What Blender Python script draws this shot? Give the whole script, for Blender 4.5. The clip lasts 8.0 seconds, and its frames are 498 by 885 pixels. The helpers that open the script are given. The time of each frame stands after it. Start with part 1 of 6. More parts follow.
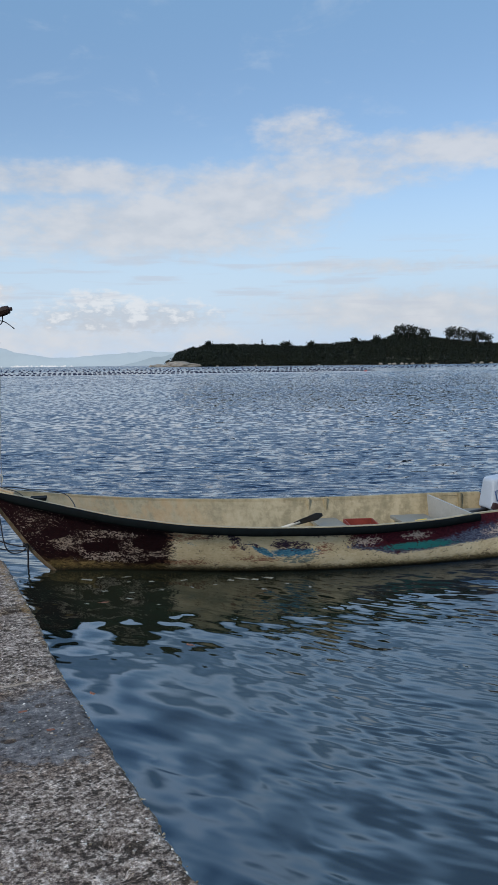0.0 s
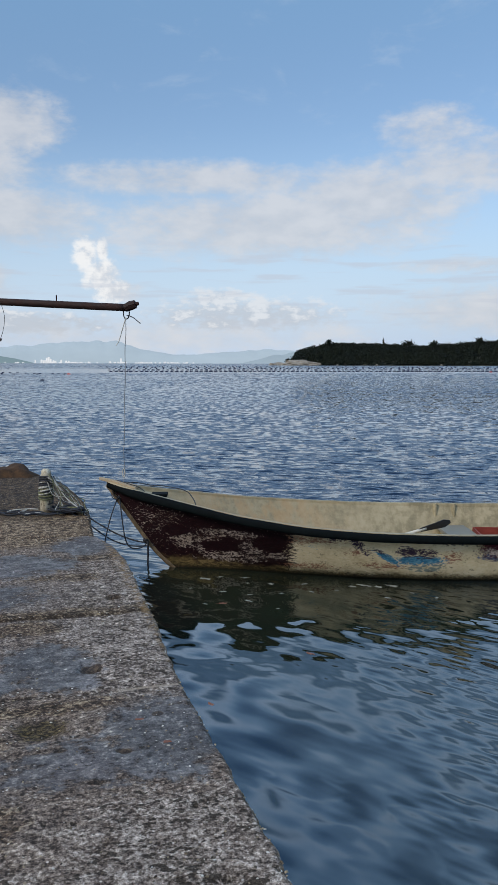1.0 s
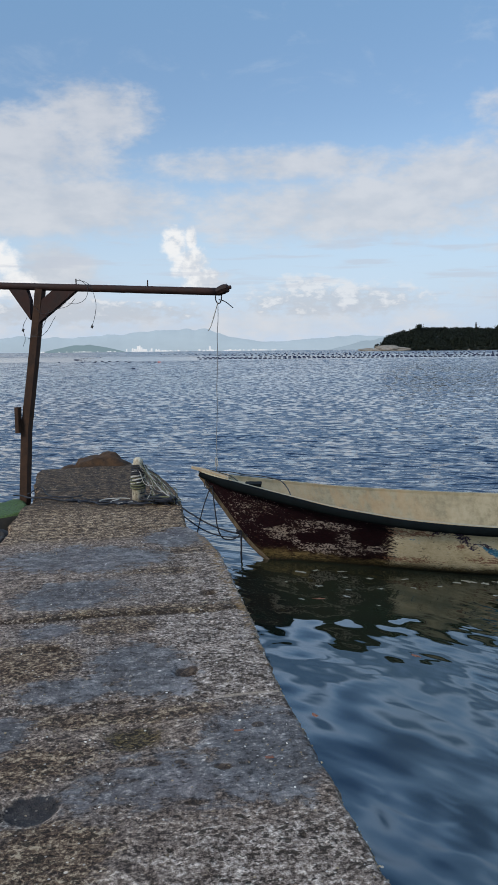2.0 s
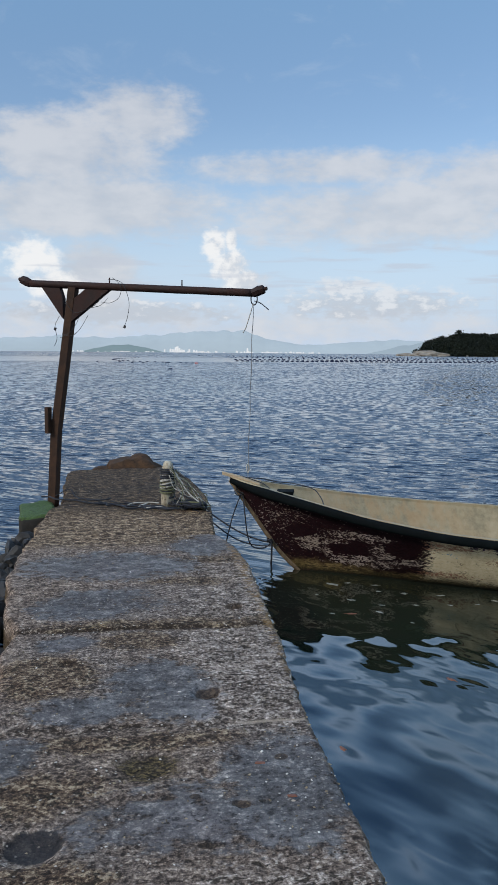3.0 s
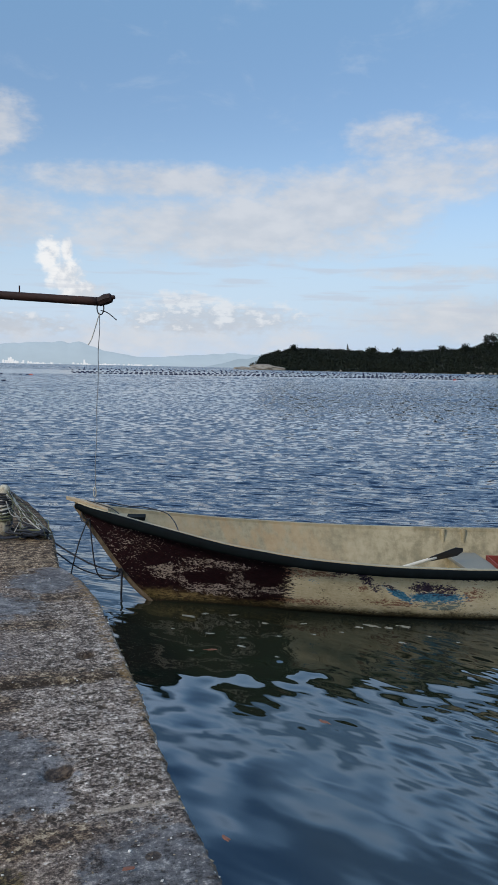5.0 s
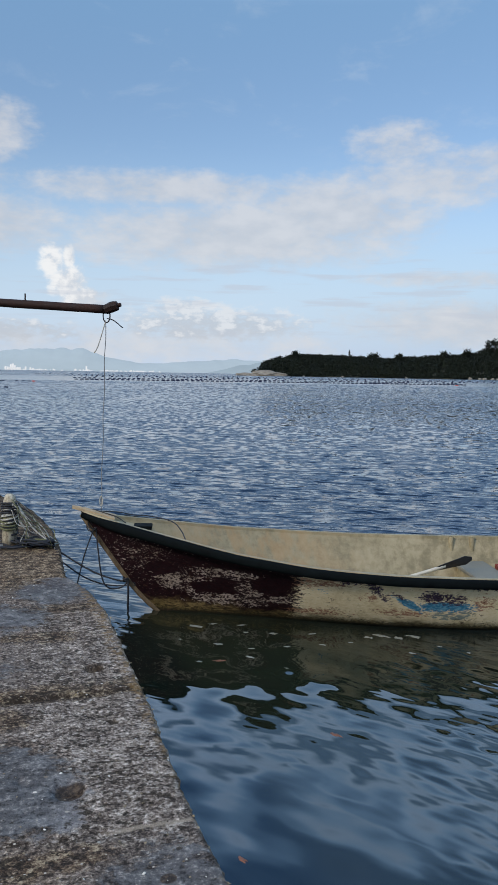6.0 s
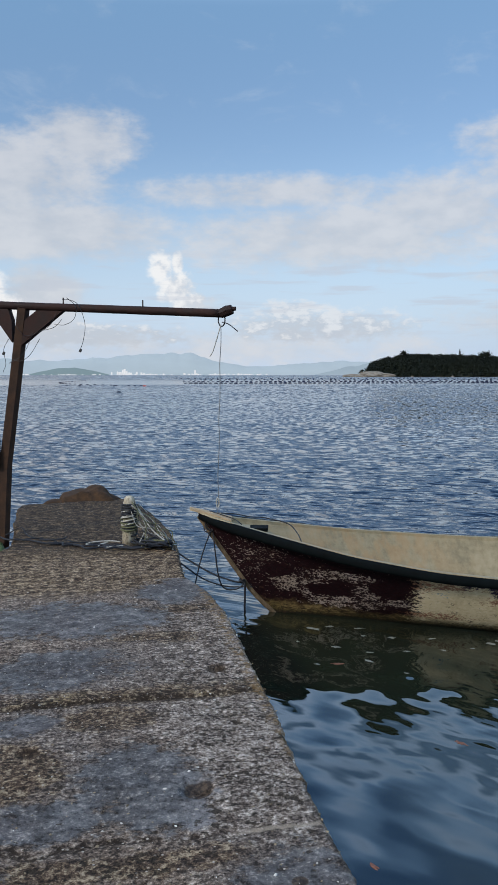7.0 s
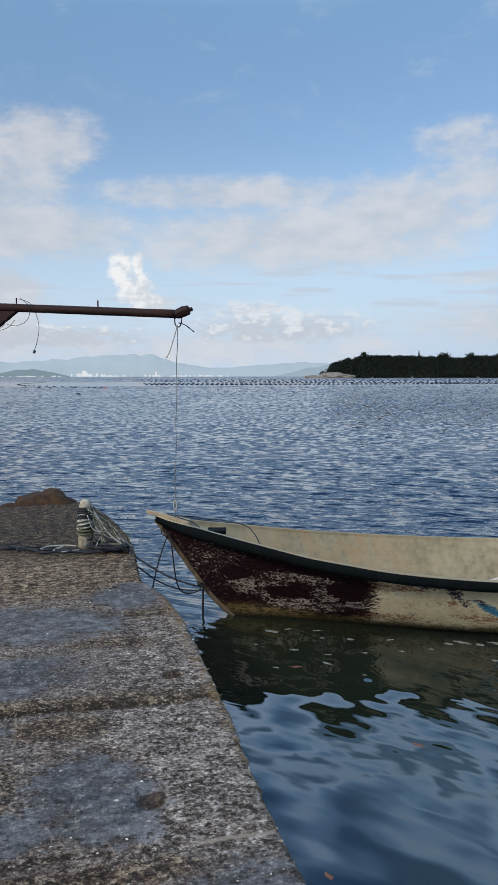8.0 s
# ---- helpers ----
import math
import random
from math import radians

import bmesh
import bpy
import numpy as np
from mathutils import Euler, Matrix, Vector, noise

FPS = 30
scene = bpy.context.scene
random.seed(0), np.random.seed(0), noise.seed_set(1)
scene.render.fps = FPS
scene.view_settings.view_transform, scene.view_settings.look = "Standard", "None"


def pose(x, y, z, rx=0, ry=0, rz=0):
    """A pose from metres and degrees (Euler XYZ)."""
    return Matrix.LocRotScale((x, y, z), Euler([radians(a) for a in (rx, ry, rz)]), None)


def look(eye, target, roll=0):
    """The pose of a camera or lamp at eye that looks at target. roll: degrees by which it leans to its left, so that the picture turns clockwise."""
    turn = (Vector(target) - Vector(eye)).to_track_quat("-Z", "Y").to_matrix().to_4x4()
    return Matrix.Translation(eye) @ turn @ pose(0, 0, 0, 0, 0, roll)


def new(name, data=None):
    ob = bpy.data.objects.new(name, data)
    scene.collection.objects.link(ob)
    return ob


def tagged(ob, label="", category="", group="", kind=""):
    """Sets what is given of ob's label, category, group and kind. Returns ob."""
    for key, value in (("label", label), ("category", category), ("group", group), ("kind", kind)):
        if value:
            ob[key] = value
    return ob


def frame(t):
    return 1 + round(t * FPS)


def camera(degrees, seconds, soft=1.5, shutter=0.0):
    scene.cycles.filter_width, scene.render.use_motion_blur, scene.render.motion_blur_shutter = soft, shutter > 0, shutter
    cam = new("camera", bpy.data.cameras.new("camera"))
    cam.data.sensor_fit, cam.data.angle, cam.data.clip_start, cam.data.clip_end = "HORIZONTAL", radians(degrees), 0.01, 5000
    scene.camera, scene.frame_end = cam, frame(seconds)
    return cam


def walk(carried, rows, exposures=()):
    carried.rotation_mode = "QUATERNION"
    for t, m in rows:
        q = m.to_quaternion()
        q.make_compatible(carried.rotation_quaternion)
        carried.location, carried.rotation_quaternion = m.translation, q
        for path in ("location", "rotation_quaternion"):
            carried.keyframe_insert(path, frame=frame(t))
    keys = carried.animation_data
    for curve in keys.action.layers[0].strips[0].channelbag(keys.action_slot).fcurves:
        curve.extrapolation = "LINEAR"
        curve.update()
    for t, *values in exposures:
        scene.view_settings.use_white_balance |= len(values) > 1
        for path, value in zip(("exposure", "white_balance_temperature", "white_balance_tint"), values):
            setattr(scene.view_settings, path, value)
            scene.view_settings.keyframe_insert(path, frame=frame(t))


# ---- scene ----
cam = camera(32.7, 8.0, soft=1.0)
PATH = [
    (0, (0.086, -0.408, 1.972), (-0.051, 1.579, 1.788), -0.7),
    (0.5, (0.073, -0.299, 1.972), (-0.245, 1.667, 1.788), -0.1),
    (1, (-0.004, -0.168, 1.96), (-0.415, 1.781, 1.774), 0.1),
    (1.5, (-0.097, -0.046, 1.958), (-0.552, 1.891, 1.756), 0.0),
    (2, (-0.14, 0.107, 1.943), (-0.751, 1.999, 1.727), -0.6),
    (2.2, (-0.142, 0.176, 1.947), (-0.808, 2.049, 1.731), -0.7),
    (3.3, (-0.239, 0.393, 1.954), (-0.917, 2.263, 1.747), 0.9),
    (3.5, (-0.28, 0.444, 1.958), (-0.867, 2.345, 1.754), 1.0),
    (4, (-0.357, 0.526, 1.956), (-0.801, 2.466, 1.757), 1.4),
    (4.5, (-0.38, 0.649, 1.959), (-0.736, 2.607, 1.762), 1.3),
    (4.7, (-0.412, 0.721, 1.962), (-0.746, 2.684, 1.773), 1.4),
    (5.8, (-0.475, 0.837, 1.975), (-0.796, 2.804, 1.814), 0.8),
    (6, (-0.496, 0.838, 1.979), (-0.827, 2.804, 1.817), 1.0),
    (6.5, (-0.54, 0.855, 1.965), (-1.017, 2.791, 1.805), 0.2),
    (7, (-0.56, 0.834, 1.975), (-1.137, 2.742, 1.816), -0.0),
    (7.5, (-0.555, 0.845, 1.975), (-1.142, 2.75, 1.815), -0.3),
    (8, (-0.543, 0.898, 1.974), (-1.033, 2.831, 1.818), -0.1),
]
walk(cam, [(t, look(eye, target, roll)) for t, eye, target, roll in PATH])
# ---- place ----

# ---- small helpers ----
def srgb(r, g, b):
    return tuple(((c / 255) / 12.92 if c / 255 <= 0.04045 else ((c / 255 + 0.055) / 1.055) ** 2.4) for c in (r, g, b)) + (1.0,)


class Nodes:
    """Short hand for building a node tree."""

    def __init__(self, tree):
        self.tree = tree

    def add(self, kind, **props):
        n = self.tree.nodes.new(kind)
        for k, v in props.items():
            if k == "op":
                n.operation = v
            elif k == "blend":
                n.blend_type = v
            elif k == "dtype":
                n.data_type = v
            elif k == "clamp":
                n.use_clamp = v
        return n

    def put(self, socket, value):
        if isinstance(value, bpy.types.NodeSocket):
            self.tree.links.new(value, socket)
        elif value is not None:
            socket.default_value = value

    def math(self, op, a, b=None, c=None, clamp=False):
        n = self.add("ShaderNodeMath", op=op, clamp=clamp)
        for s, v in zip(n.inputs, (a, b, c)):
            self.put(s, v)
        return n.outputs[0]

    def vmath(self, op, a, b=None):
        n = self.add("ShaderNodeVectorMath", op=op)
        self.put(n.inputs[0], a)
        self.put(n.inputs[1], b)
        return n.outputs[0]

    def mix(self, f, a, b, blend="MIX"):
        n = self.add("ShaderNodeMix", dtype="RGBA", blend=blend)
        self.put(n.inputs[0], f)
        self.put(n.inputs[6], a)
        self.put(n.inputs[7], b)
        return n.outputs[2]

    def step(self, v, lo, hi, a=0.0, b=1.0):
        n = self.add("ShaderNodeMapRange")
        n.interpolation_type = "SMOOTHSTEP"
        for k, x in zip(range(5), (v, lo, hi, a, b)):
            self.put(n.inputs[k], x)
        return n.outputs[0]

    def noise(self, co, scale, detail=4.0, rough=0.55, dist=0.0):
        n = self.add("ShaderNodeTexNoise")
        self.put(n.inputs["Vector"], co)
        for k, x in (("Scale", scale), ("Detail", detail), ("Roughness", rough), ("Distortion", dist)):
            self.put(n.inputs[k], x)
        return n.outputs[0]

    def slopes(self, co, lam, k, stretch, detail=0.0):
        """Two independent wave slopes of wavelength lam, as a vector in -k..k."""
        n = self.add("ShaderNodeTexNoise")
        self.put(n.inputs["Vector"], self.scaled(self.vmath("ADD", co, (lam * 7.3, lam * 3.1, lam)), stretch / lam, 1.0 / lam, 1.0))
        n.inputs["Scale"].default_value, n.inputs["Detail"].default_value = 1.0, detail
        return self.scaled(self.vmath("SUBTRACT", n.outputs["Color"], (0.5, 0.5, 0.5)), 2 * k * (0.4 + 0.6 * min(stretch, 1.0)), 2 * k, 0.0)

    def voronoi(self, co, scale, feature="F1", rand=1.0):
        n = self.add("ShaderNodeTexVoronoi")
        n.feature = feature
        self.put(n.inputs["Vector"], co)
        self.put(n.inputs["Scale"], scale)
        self.put(n.inputs["Randomness"], rand)
        return n

    def sep(self, v):
        n = self.add("ShaderNodeSeparateXYZ")
        self.put(n.inputs[0], v)
        return n.outputs

    def comb(self, x, y, z=0.0):
        n = self.add("ShaderNodeCombineXYZ")
        for s, v in zip(n.inputs, (x, y, z)):
            self.put(s, v)
        return n.outputs[0]

    def coord(self, which="Object"):
        return self.add("ShaderNodeTexCoord").outputs[which]

    def scaled(self, co, x, y, z):
        return self.vmath("MULTIPLY", co, (x, y, z))

    def ramp(self, f, stops):
        n = self.add("ShaderNodeValToRGB")
        cr = n.color_ramp
        while len(cr.elements) < len(stops):
            cr.elements.new(0.5)
        for e, (p, c) in zip(cr.elements, stops):
            e.position, e.color = p, c if len(c) == 4 else (*c, 1)
        self.put(n.inputs[0], f)
        return n.outputs[0]

    def bump(self, height, strength=0.5, distance=0.01, normal=None):
        n = self.add("ShaderNodeBump")
        self.put(n.inputs["Height"], height)
        self.put(n.inputs["Strength"], strength)
        self.put(n.inputs["Distance"], distance)
        if normal is not None:
            self.put(n.inputs["Normal"], normal)
        return n.outputs[0]

    def blob(self, x, y, cx, cy, rx, ry):
        """1 in the middle of an ellipse, 0 on its rim, negative outside."""
        u = self.math("DIVIDE", self.math("SUBTRACT", x, cx), rx)
        v = self.math("DIVIDE", self.math("SUBTRACT", y, cy), ry)
        return self.math("SUBTRACT", 1.0, self.math("ADD", self.math("MULTIPLY", u, u), self.math("MULTIPLY", v, v)))


def material(name):
    m = bpy.data.materials.new(name)
    m.use_nodes = True
    m.node_tree.nodes.clear()
    n = Nodes(m.node_tree)
    out = n.add("ShaderNodeOutputMaterial")
    p = n.add("ShaderNodeBsdfPrincipled")
    n.put(out.inputs[0], p.outputs[0])
    return m, n, p


def plain(name, color, rough=0.6, metal=0.0, vary=0.25, scale=12.0, bump=0.2, spec=0.5):
    """A painted or bare surface with blotches, grain and fine relief."""
    m, n, p = material(name)
    co = n.coord()
    a = n.noise(co, scale, 5)
    b = n.noise(co, scale * 9, 3)
    f = n.math("ADD", n.math("MULTIPLY", a, 0.7), n.math("MULTIPLY", b, 0.3))
    dark = tuple(c * (1 - vary) for c in color[:3]) + (1,)
    light = tuple(min(1, c * (1 + vary)) for c in color[:3]) + (1,)
    n.put(p.inputs["Base Color"], n.ramp(f, [(0.3, dark), (0.7, light)]))
    n.put(p.inputs["Roughness"], n.step(a, 0.3, 0.7, max(0.05, rough - 0.1), min(1, rough + 0.1)))
    p.inputs["Metallic"].default_value = metal
    p.inputs["Specular IOR Level"].default_value = spec
    n.put(p.inputs["Normal"], n.bump(f, bump, 0.004))
    return m


def mesh_of(name, verts, faces, smooth=False):
    me = bpy.data.meshes.new(name)
    me.from_pydata([tuple(v) for v in verts], [], faces)
    if smooth:
        me.shade_smooth()
    return me


def bm_mesh(name, bm, smooth=False):
    me = bpy.data.meshes.new(name)
    bmesh.ops.recalc_face_normals(bm, faces=bm.faces)
    bm.to_mesh(me)
    bm.free()
    if smooth:
        me.shade_smooth()
    return me


def part(name, geo, mat, parent=None, label="", m=None, smooth=False):
    """Links a bmesh or mesh as one object, under a thing or part if given."""
    me = bm_mesh(name, geo, smooth) if isinstance(geo, bmesh.types.BMesh) else geo
    if mat is not None and not me.materials:
        me.materials.append(mat)
    ob = new(name, me)
    if parent is not None:
        ob.parent = parent
    if m is not None:
        ob.matrix_basis = m
    return tagged(ob, label)


def thing(name, label, category, m, group="", kind=""):
    return_ob = new(name)
    return_ob.empty_display_size = 0.1
    return_ob.matrix_basis = m
    return tagged(return_ob, label, category, group, kind)


def box(sx, sy, sz, bevel=0.0, at=(0, 0, 0), bm=None, seg=2, rot=None):
    bm2 = bmesh.new()
    bmesh.ops.create_cube(bm2, size=1)
    bmesh.ops.scale(bm2, vec=(sx, sy, sz), verts=bm2.verts)
    if bevel:
        bmesh.ops.bevel(bm2, geom=bm2.edges[:], offset=bevel, segments=seg, affect="EDGES", profile=0.6)
    if rot is not None:
        bmesh.ops.transform(bm2, matrix=rot, verts=bm2.verts)
    bmesh.ops.translate(bm2, vec=at, verts=bm2.verts)
    if bm is None:
        return bm2
    me = bpy.data.meshes.new("t")
    bm2.to_mesh(me)
    bm2.free()
    bm.from_mesh(me)
    bpy.data.meshes.remove(me)
    return bm


def tube(points, radius, sides=8, close=True, twist=0.0, wobble=0.0, square=False):
    """A tube swept along points; radius is a number or a list. Returns a mesh-ready pair."""
    pts = [Vector(p) for p in points]
    n = len(pts)
    rad = list(radius) if isinstance(radius, (list, tuple)) else [radius] * n
    verts, faces = [], []
    up = Vector((0, 0, 1))
    side = None
    for i, p in enumerate(pts):
        d = (pts[min(i + 1, n - 1)] - pts[max(i - 1, 0)]).normalized()
        if side is None:
            side = d.cross(up if abs(d.z) < 0.95 else Vector((1, 0, 0))).normalized()
        side = (side - d * side.dot(d)).normalized()
        b = d.cross(side)
        for k in range(sides):
            a = 2 * math.pi * (k + (0.5 if square else 0)) / sides + twist * i
            r = rad[i] * (1 + wobble * noise.noise(p * 40 + Vector((k, 0, 0))))
            verts.append(p + (side * math.cos(a) + b * math.sin(a)) * r)
    for i in range(n - 1):
        for k in range(sides):
            k2 = (k + 1) % sides
            faces.append((i * sides + k, i * sides + k2, (i + 1) * sides + k2, (i + 1) * sides + k))
    if close:
        faces.append(tuple(reversed(range(sides))))
        faces.append(tuple(range((n - 1) * sides, n * sides)))
    return verts, faces


def smooth_path(points, per=8):
    """Catmull-Rom through the points."""
    p = [Vector(q) for q in points]
    p = [p[0] * 2 - p[1]] + p + [p[-1] * 2 - p[-2]]
    out = []
    for i in range(1, len(p) - 2):
        for k in range(per):
            t = k / per
            a, b, c, d = p[i - 1], p[i], p[i + 1], p[i + 2]
            out.append(0.5 * ((2 * b) + (c - a) * t + (2 * a - 5 * b + 4 * c - d) * t * t + (3 * b - a - 3 * c + d) * t ** 3))
    out.append(p[-2])
    return out


def rope_mesh(name, points, r, per=8, sides=7):
    v, f = tube(smooth_path(points, per), r, sides, twist=0.55, wobble=0.25)
    return mesh_of(name, v, f, True)


def lerp_list(x, table):
    return float(np.interp(x, [q[0] for q in table], [q[1] for q in table]))


# ---- world, sun and exposure ----
SUN_AZ, SUN_EL = 215.0, 34.0
CLOUDS = [
    (-10.5, 9.0, 10.0, 1.8, 1.0), (-4.0, 10.4, 6.0, 2.0, 1.0), (2.0, 12.3, 6.0, 1.3, 0.75), (0.0, 14.4, 2.6, 1.3, 0.6), (9.0, 13.4, 7.5, 1.0, 0.75),
    (-15.5, 11.8, 8.0, 0.9, 0.85), (-32.0, 12.3, 6.0, 2.2, 1.0),
    (-27.6, 14.8, 3.4, 1.9, 0.95), (-31.0, 9.3, 8.5, 1.7, 1.2), (7.0, 3.4, 9.0, 1.3, 0.9), (-30.5, 4.8, 2.6, 2.0, 1.2), (5.0, 6.3, 7.0, 0.4, 0.6), (-24.0, 1.8, 18.0, 1.0, 0.45),
]
world = bpy.data.worlds.new("sky")
scene.world = world
world.use_nodes = True
world.node_tree.nodes.clear()
w = Nodes(world.node_tree)
sky = w.add("ShaderNodeTexSky")
sky.sky_type = "NISHITA"
sky.sun_disc = False
sky.sun_elevation, sky.sun_rotation = radians(SUN_EL), radians(SUN_AZ)
sky.air_density, sky.dust_density, sky.ozone_density = 1.0, 0.6, 1.6
d = w.coord("Generated")
sx, sy, sz = w.sep(d)
az = w.math("MULTIPLY", w.math("ARCTAN2", sx, sy), 180 / math.pi)
el = w.math("MULTIPLY", w.math("ARCSINE", sz), 180 / math.pi)
warp = w.comb(az, w.math("MULTIPLY", el, 1.9))
n1 = w.noise(warp, 0.13, 4, 0.5, 0.2)
n2 = w.noise(warp, 0.42, 5, 0.52)
field = None
for cx, cy, rx, ry, st in CLOUDS:
    b = w.math("MAXIMUM", w.math("MULTIPLY", w.blob(az, el, cx, cy, rx * 1.25, ry * 1.35), st), -1.6)
    field = b if field is None else w.math("SMOOTH_MAX", field, b, 0.25)
# the rest of the sky carries loose, thinner clouds
loose = w.math("SUBTRACT", w.math("MULTIPLY", w.math("MULTIPLY", w.step(w.noise(warp, 0.06, 5, 0.6), 0.40, 0.56, 0.0, 0.9), w.step(w.math("ABSOLUTE", az), 34.0, 55.0)), 2.6), 1.6)
field = w.math("MAXIMUM", field, loose)
n3 = w.noise(warp, 1.5, 4, 0.6)
field = w.math("ADD", field, w.math("MULTIPLY", w.math("SUBTRACT", n3, 0.5), 0.8))
edge = w.math("ADD", field, w.math("ADD", w.math("MULTIPLY", w.math("SUBTRACT", n1, 0.5), 1.5), w.math("MULTIPLY", w.math("SUBTRACT", n2, 0.5), 1.5)))
cover = w.step(edge, -0.3, 0.95, 0.0, 0.80)
shade = w.step(w.math("ADD", n2, w.math("MULTIPLY", w.math("SUBTRACT", n1, 0.5), 0.8)), 0.25, 0.75)
cloud = w.mix(shade, (0.53, 0.56, 0.615, 1), (0.66, 0.67, 0.70, 1))
haze = w.step(el, 15.0, 0.0, 0.0, 0.92)
SKY_GAIN = 0.135
base = w.mix(1.0, sky.outputs[0], (SKY_GAIN * 0.93, SKY_GAIN * 0.96, SKY_GAIN * 1.0, 1), "MULTIPLY")
base = w.mix(w.step(el, 10.0, 32.0, 0.0, 0.6), base, (0.225, 0.455, 0.72, 1))
base = w.mix(w.step(el, 24.0, 50.0, 0.0, 0.85), base, (0.12, 0.25, 0.54, 1))
base = w.mix(haze, base, w.mix(w.step(az, -14.0, 12.0), (0.53, 0.65, 0.83, 1), (0.44, 0.56, 0.75, 1)))
bg = w.add("ShaderNodeBackground")
full = w.mix(cover, base, cloud)
# low heaped bank over the far shore, bright tops and grey undersides
n4 = w.noise(warp, 0.75, 6, 0.6)
bank = w.math("MAXIMUM", w.blob(az, el, -12.2, 3.3, 7.5, 1.25), w.math("MAXIMUM", w.blob(az, el, -14.0, 4.3, 2.6, 0.8), w.blob(az, el, -29.0, 2.6, 9.0, 0.9)))
bank = w.step(w.math("ADD", w.math("MAXIMUM", bank, -1.5), w.math("MULTIPLY", w.math("SUBTRACT", n4, 0.5), 3.2)), -0.1, 0.9, 0.0, 0.72)
lit = w.step(w.math("ADD", n4, w.math("MULTIPLY", w.math("SUBTRACT", el, 3.4), 0.12)), 0.46, 0.62)
full = w.mix(bank, full, w.mix(lit, (0.51, 0.55, 0.61, 1), (0.76, 0.77, 0.79, 1)))
# one tall heap of bright cumulus
n5 = w.noise(w.comb(az, w.math("MULTIPLY", el, 1.2)), 0.95, 6, 0.58)
heap = w.math("MAXIMUM", w.blob(az, el, -22.7, 7.1, 1.0, 1.3), w.math("MAXIMUM", w.blob(az, el, -21.7, 5.7, 1.5, 1.3), w.math("MAXIMUM", w.blob(az, el, -20.7, 4.7, 1.9, 0.9), w.math("MAXIMUM", w.blob(az, el, -21.6, 7.3, 0.5, 0.8), w.math("MAXIMUM", w.blob(az, el, -34.4, 5.9, 2.0, 1.6), w.blob(az, el, -33.0, 4.3, 2.4, 1.0))))))
heap = w.step(w.math("ADD", w.math("MAXIMUM", heap, -1.5), w.math("MULTIPLY", w.math("SUBTRACT", n5, 0.5), 2.6)), -0.15, 0.95, 0.0, 0.92)
heap_lit = w.step(w.math("ADD", n5, w.math("MULTIPLY", w.math("SUBTRACT", -21.6, az), 0.06)), 0.36, 0.62)
full = w.mix(heap, full, w.mix(heap_lit, (0.62, 0.65, 0.70, 1), (0.88, 0.88, 0.88, 1)))
# thin grey streaks low over the island
streaks = w.math("MULTIPLY", w.step(w.noise(w.comb(w.math("MULTIPLY", az, 0.16), w.math("MULTIPLY", el, 1.6)), 0.9, 4, 0.55), 0.50, 0.66, 0.0, 0.55), w.math("MULTIPLY", w.step(el, 2.0, 3.2), w.step(el, 9.0, 6.5)))
full = w.mix(streaks, full, (0.52, 0.57, 0.66, 1))
# faint wisps over the blue
wisp = w.math("MULTIPLY", w.step(w.noise(w.comb(w.math("MULTIPLY", az, 0.7), w.math("MULTIPLY", el, 1.5)), 0.24, 6, 0.62, 0.4), 0.54, 0.76, 0.0, 0.2), w.step(el, 11.0, 15.0))
full = w.mix(wisp, full, (0.60, 0.67, 0.75, 1))
# above the view, an unseen bright blue band added to brighten the water's reflections
sky_fill = w.math("MULTIPLY", w.step(w.noise(w.comb(az, w.math("MULTIPLY", el, 1.8)), 0.05, 1, 0.4), 0.28, 0.72, 0.55, 0.98), w.math("MULTIPLY", w.step(el, 22.5, 27.5), w.step(el, 46.0, 27.5, 0.14, 1.0)))
full = w.mix(sky_fill, full, (0.98, 1.31, 1.78, 1))
# everything above 27 degrees lifted further towards bright blue, likewise for the reflections
full = w.mix(w.step(el, 27.0, 36.0), full, w.mix(1.0, full, (1.0, 1.16, 1.25, 1), "MULTIPLY"))
w.put(bg.inputs[0], full)
bg.inputs[1].default_value = 1.0
w.put(w.add("ShaderNodeOutputWorld").inputs[0], bg.outputs[0])

sun = new("sun", bpy.data.lights.new("sun", "SUN"))
sun.data.energy, sun.data.angle, sun.data.color = 2.2, radians(12), (1.0, 0.91, 0.79)
sun_dir = Vector((math.sin(radians(SUN_AZ)) * math.cos(radians(SUN_EL)), math.cos(radians(SUN_AZ)) * math.cos(radians(SUN_EL)), math.sin(radians(SUN_EL))))
sun.matrix_basis = look(sun_dir * 50, (0, 0, 0))
scene.view_settings.exposure = 0.04


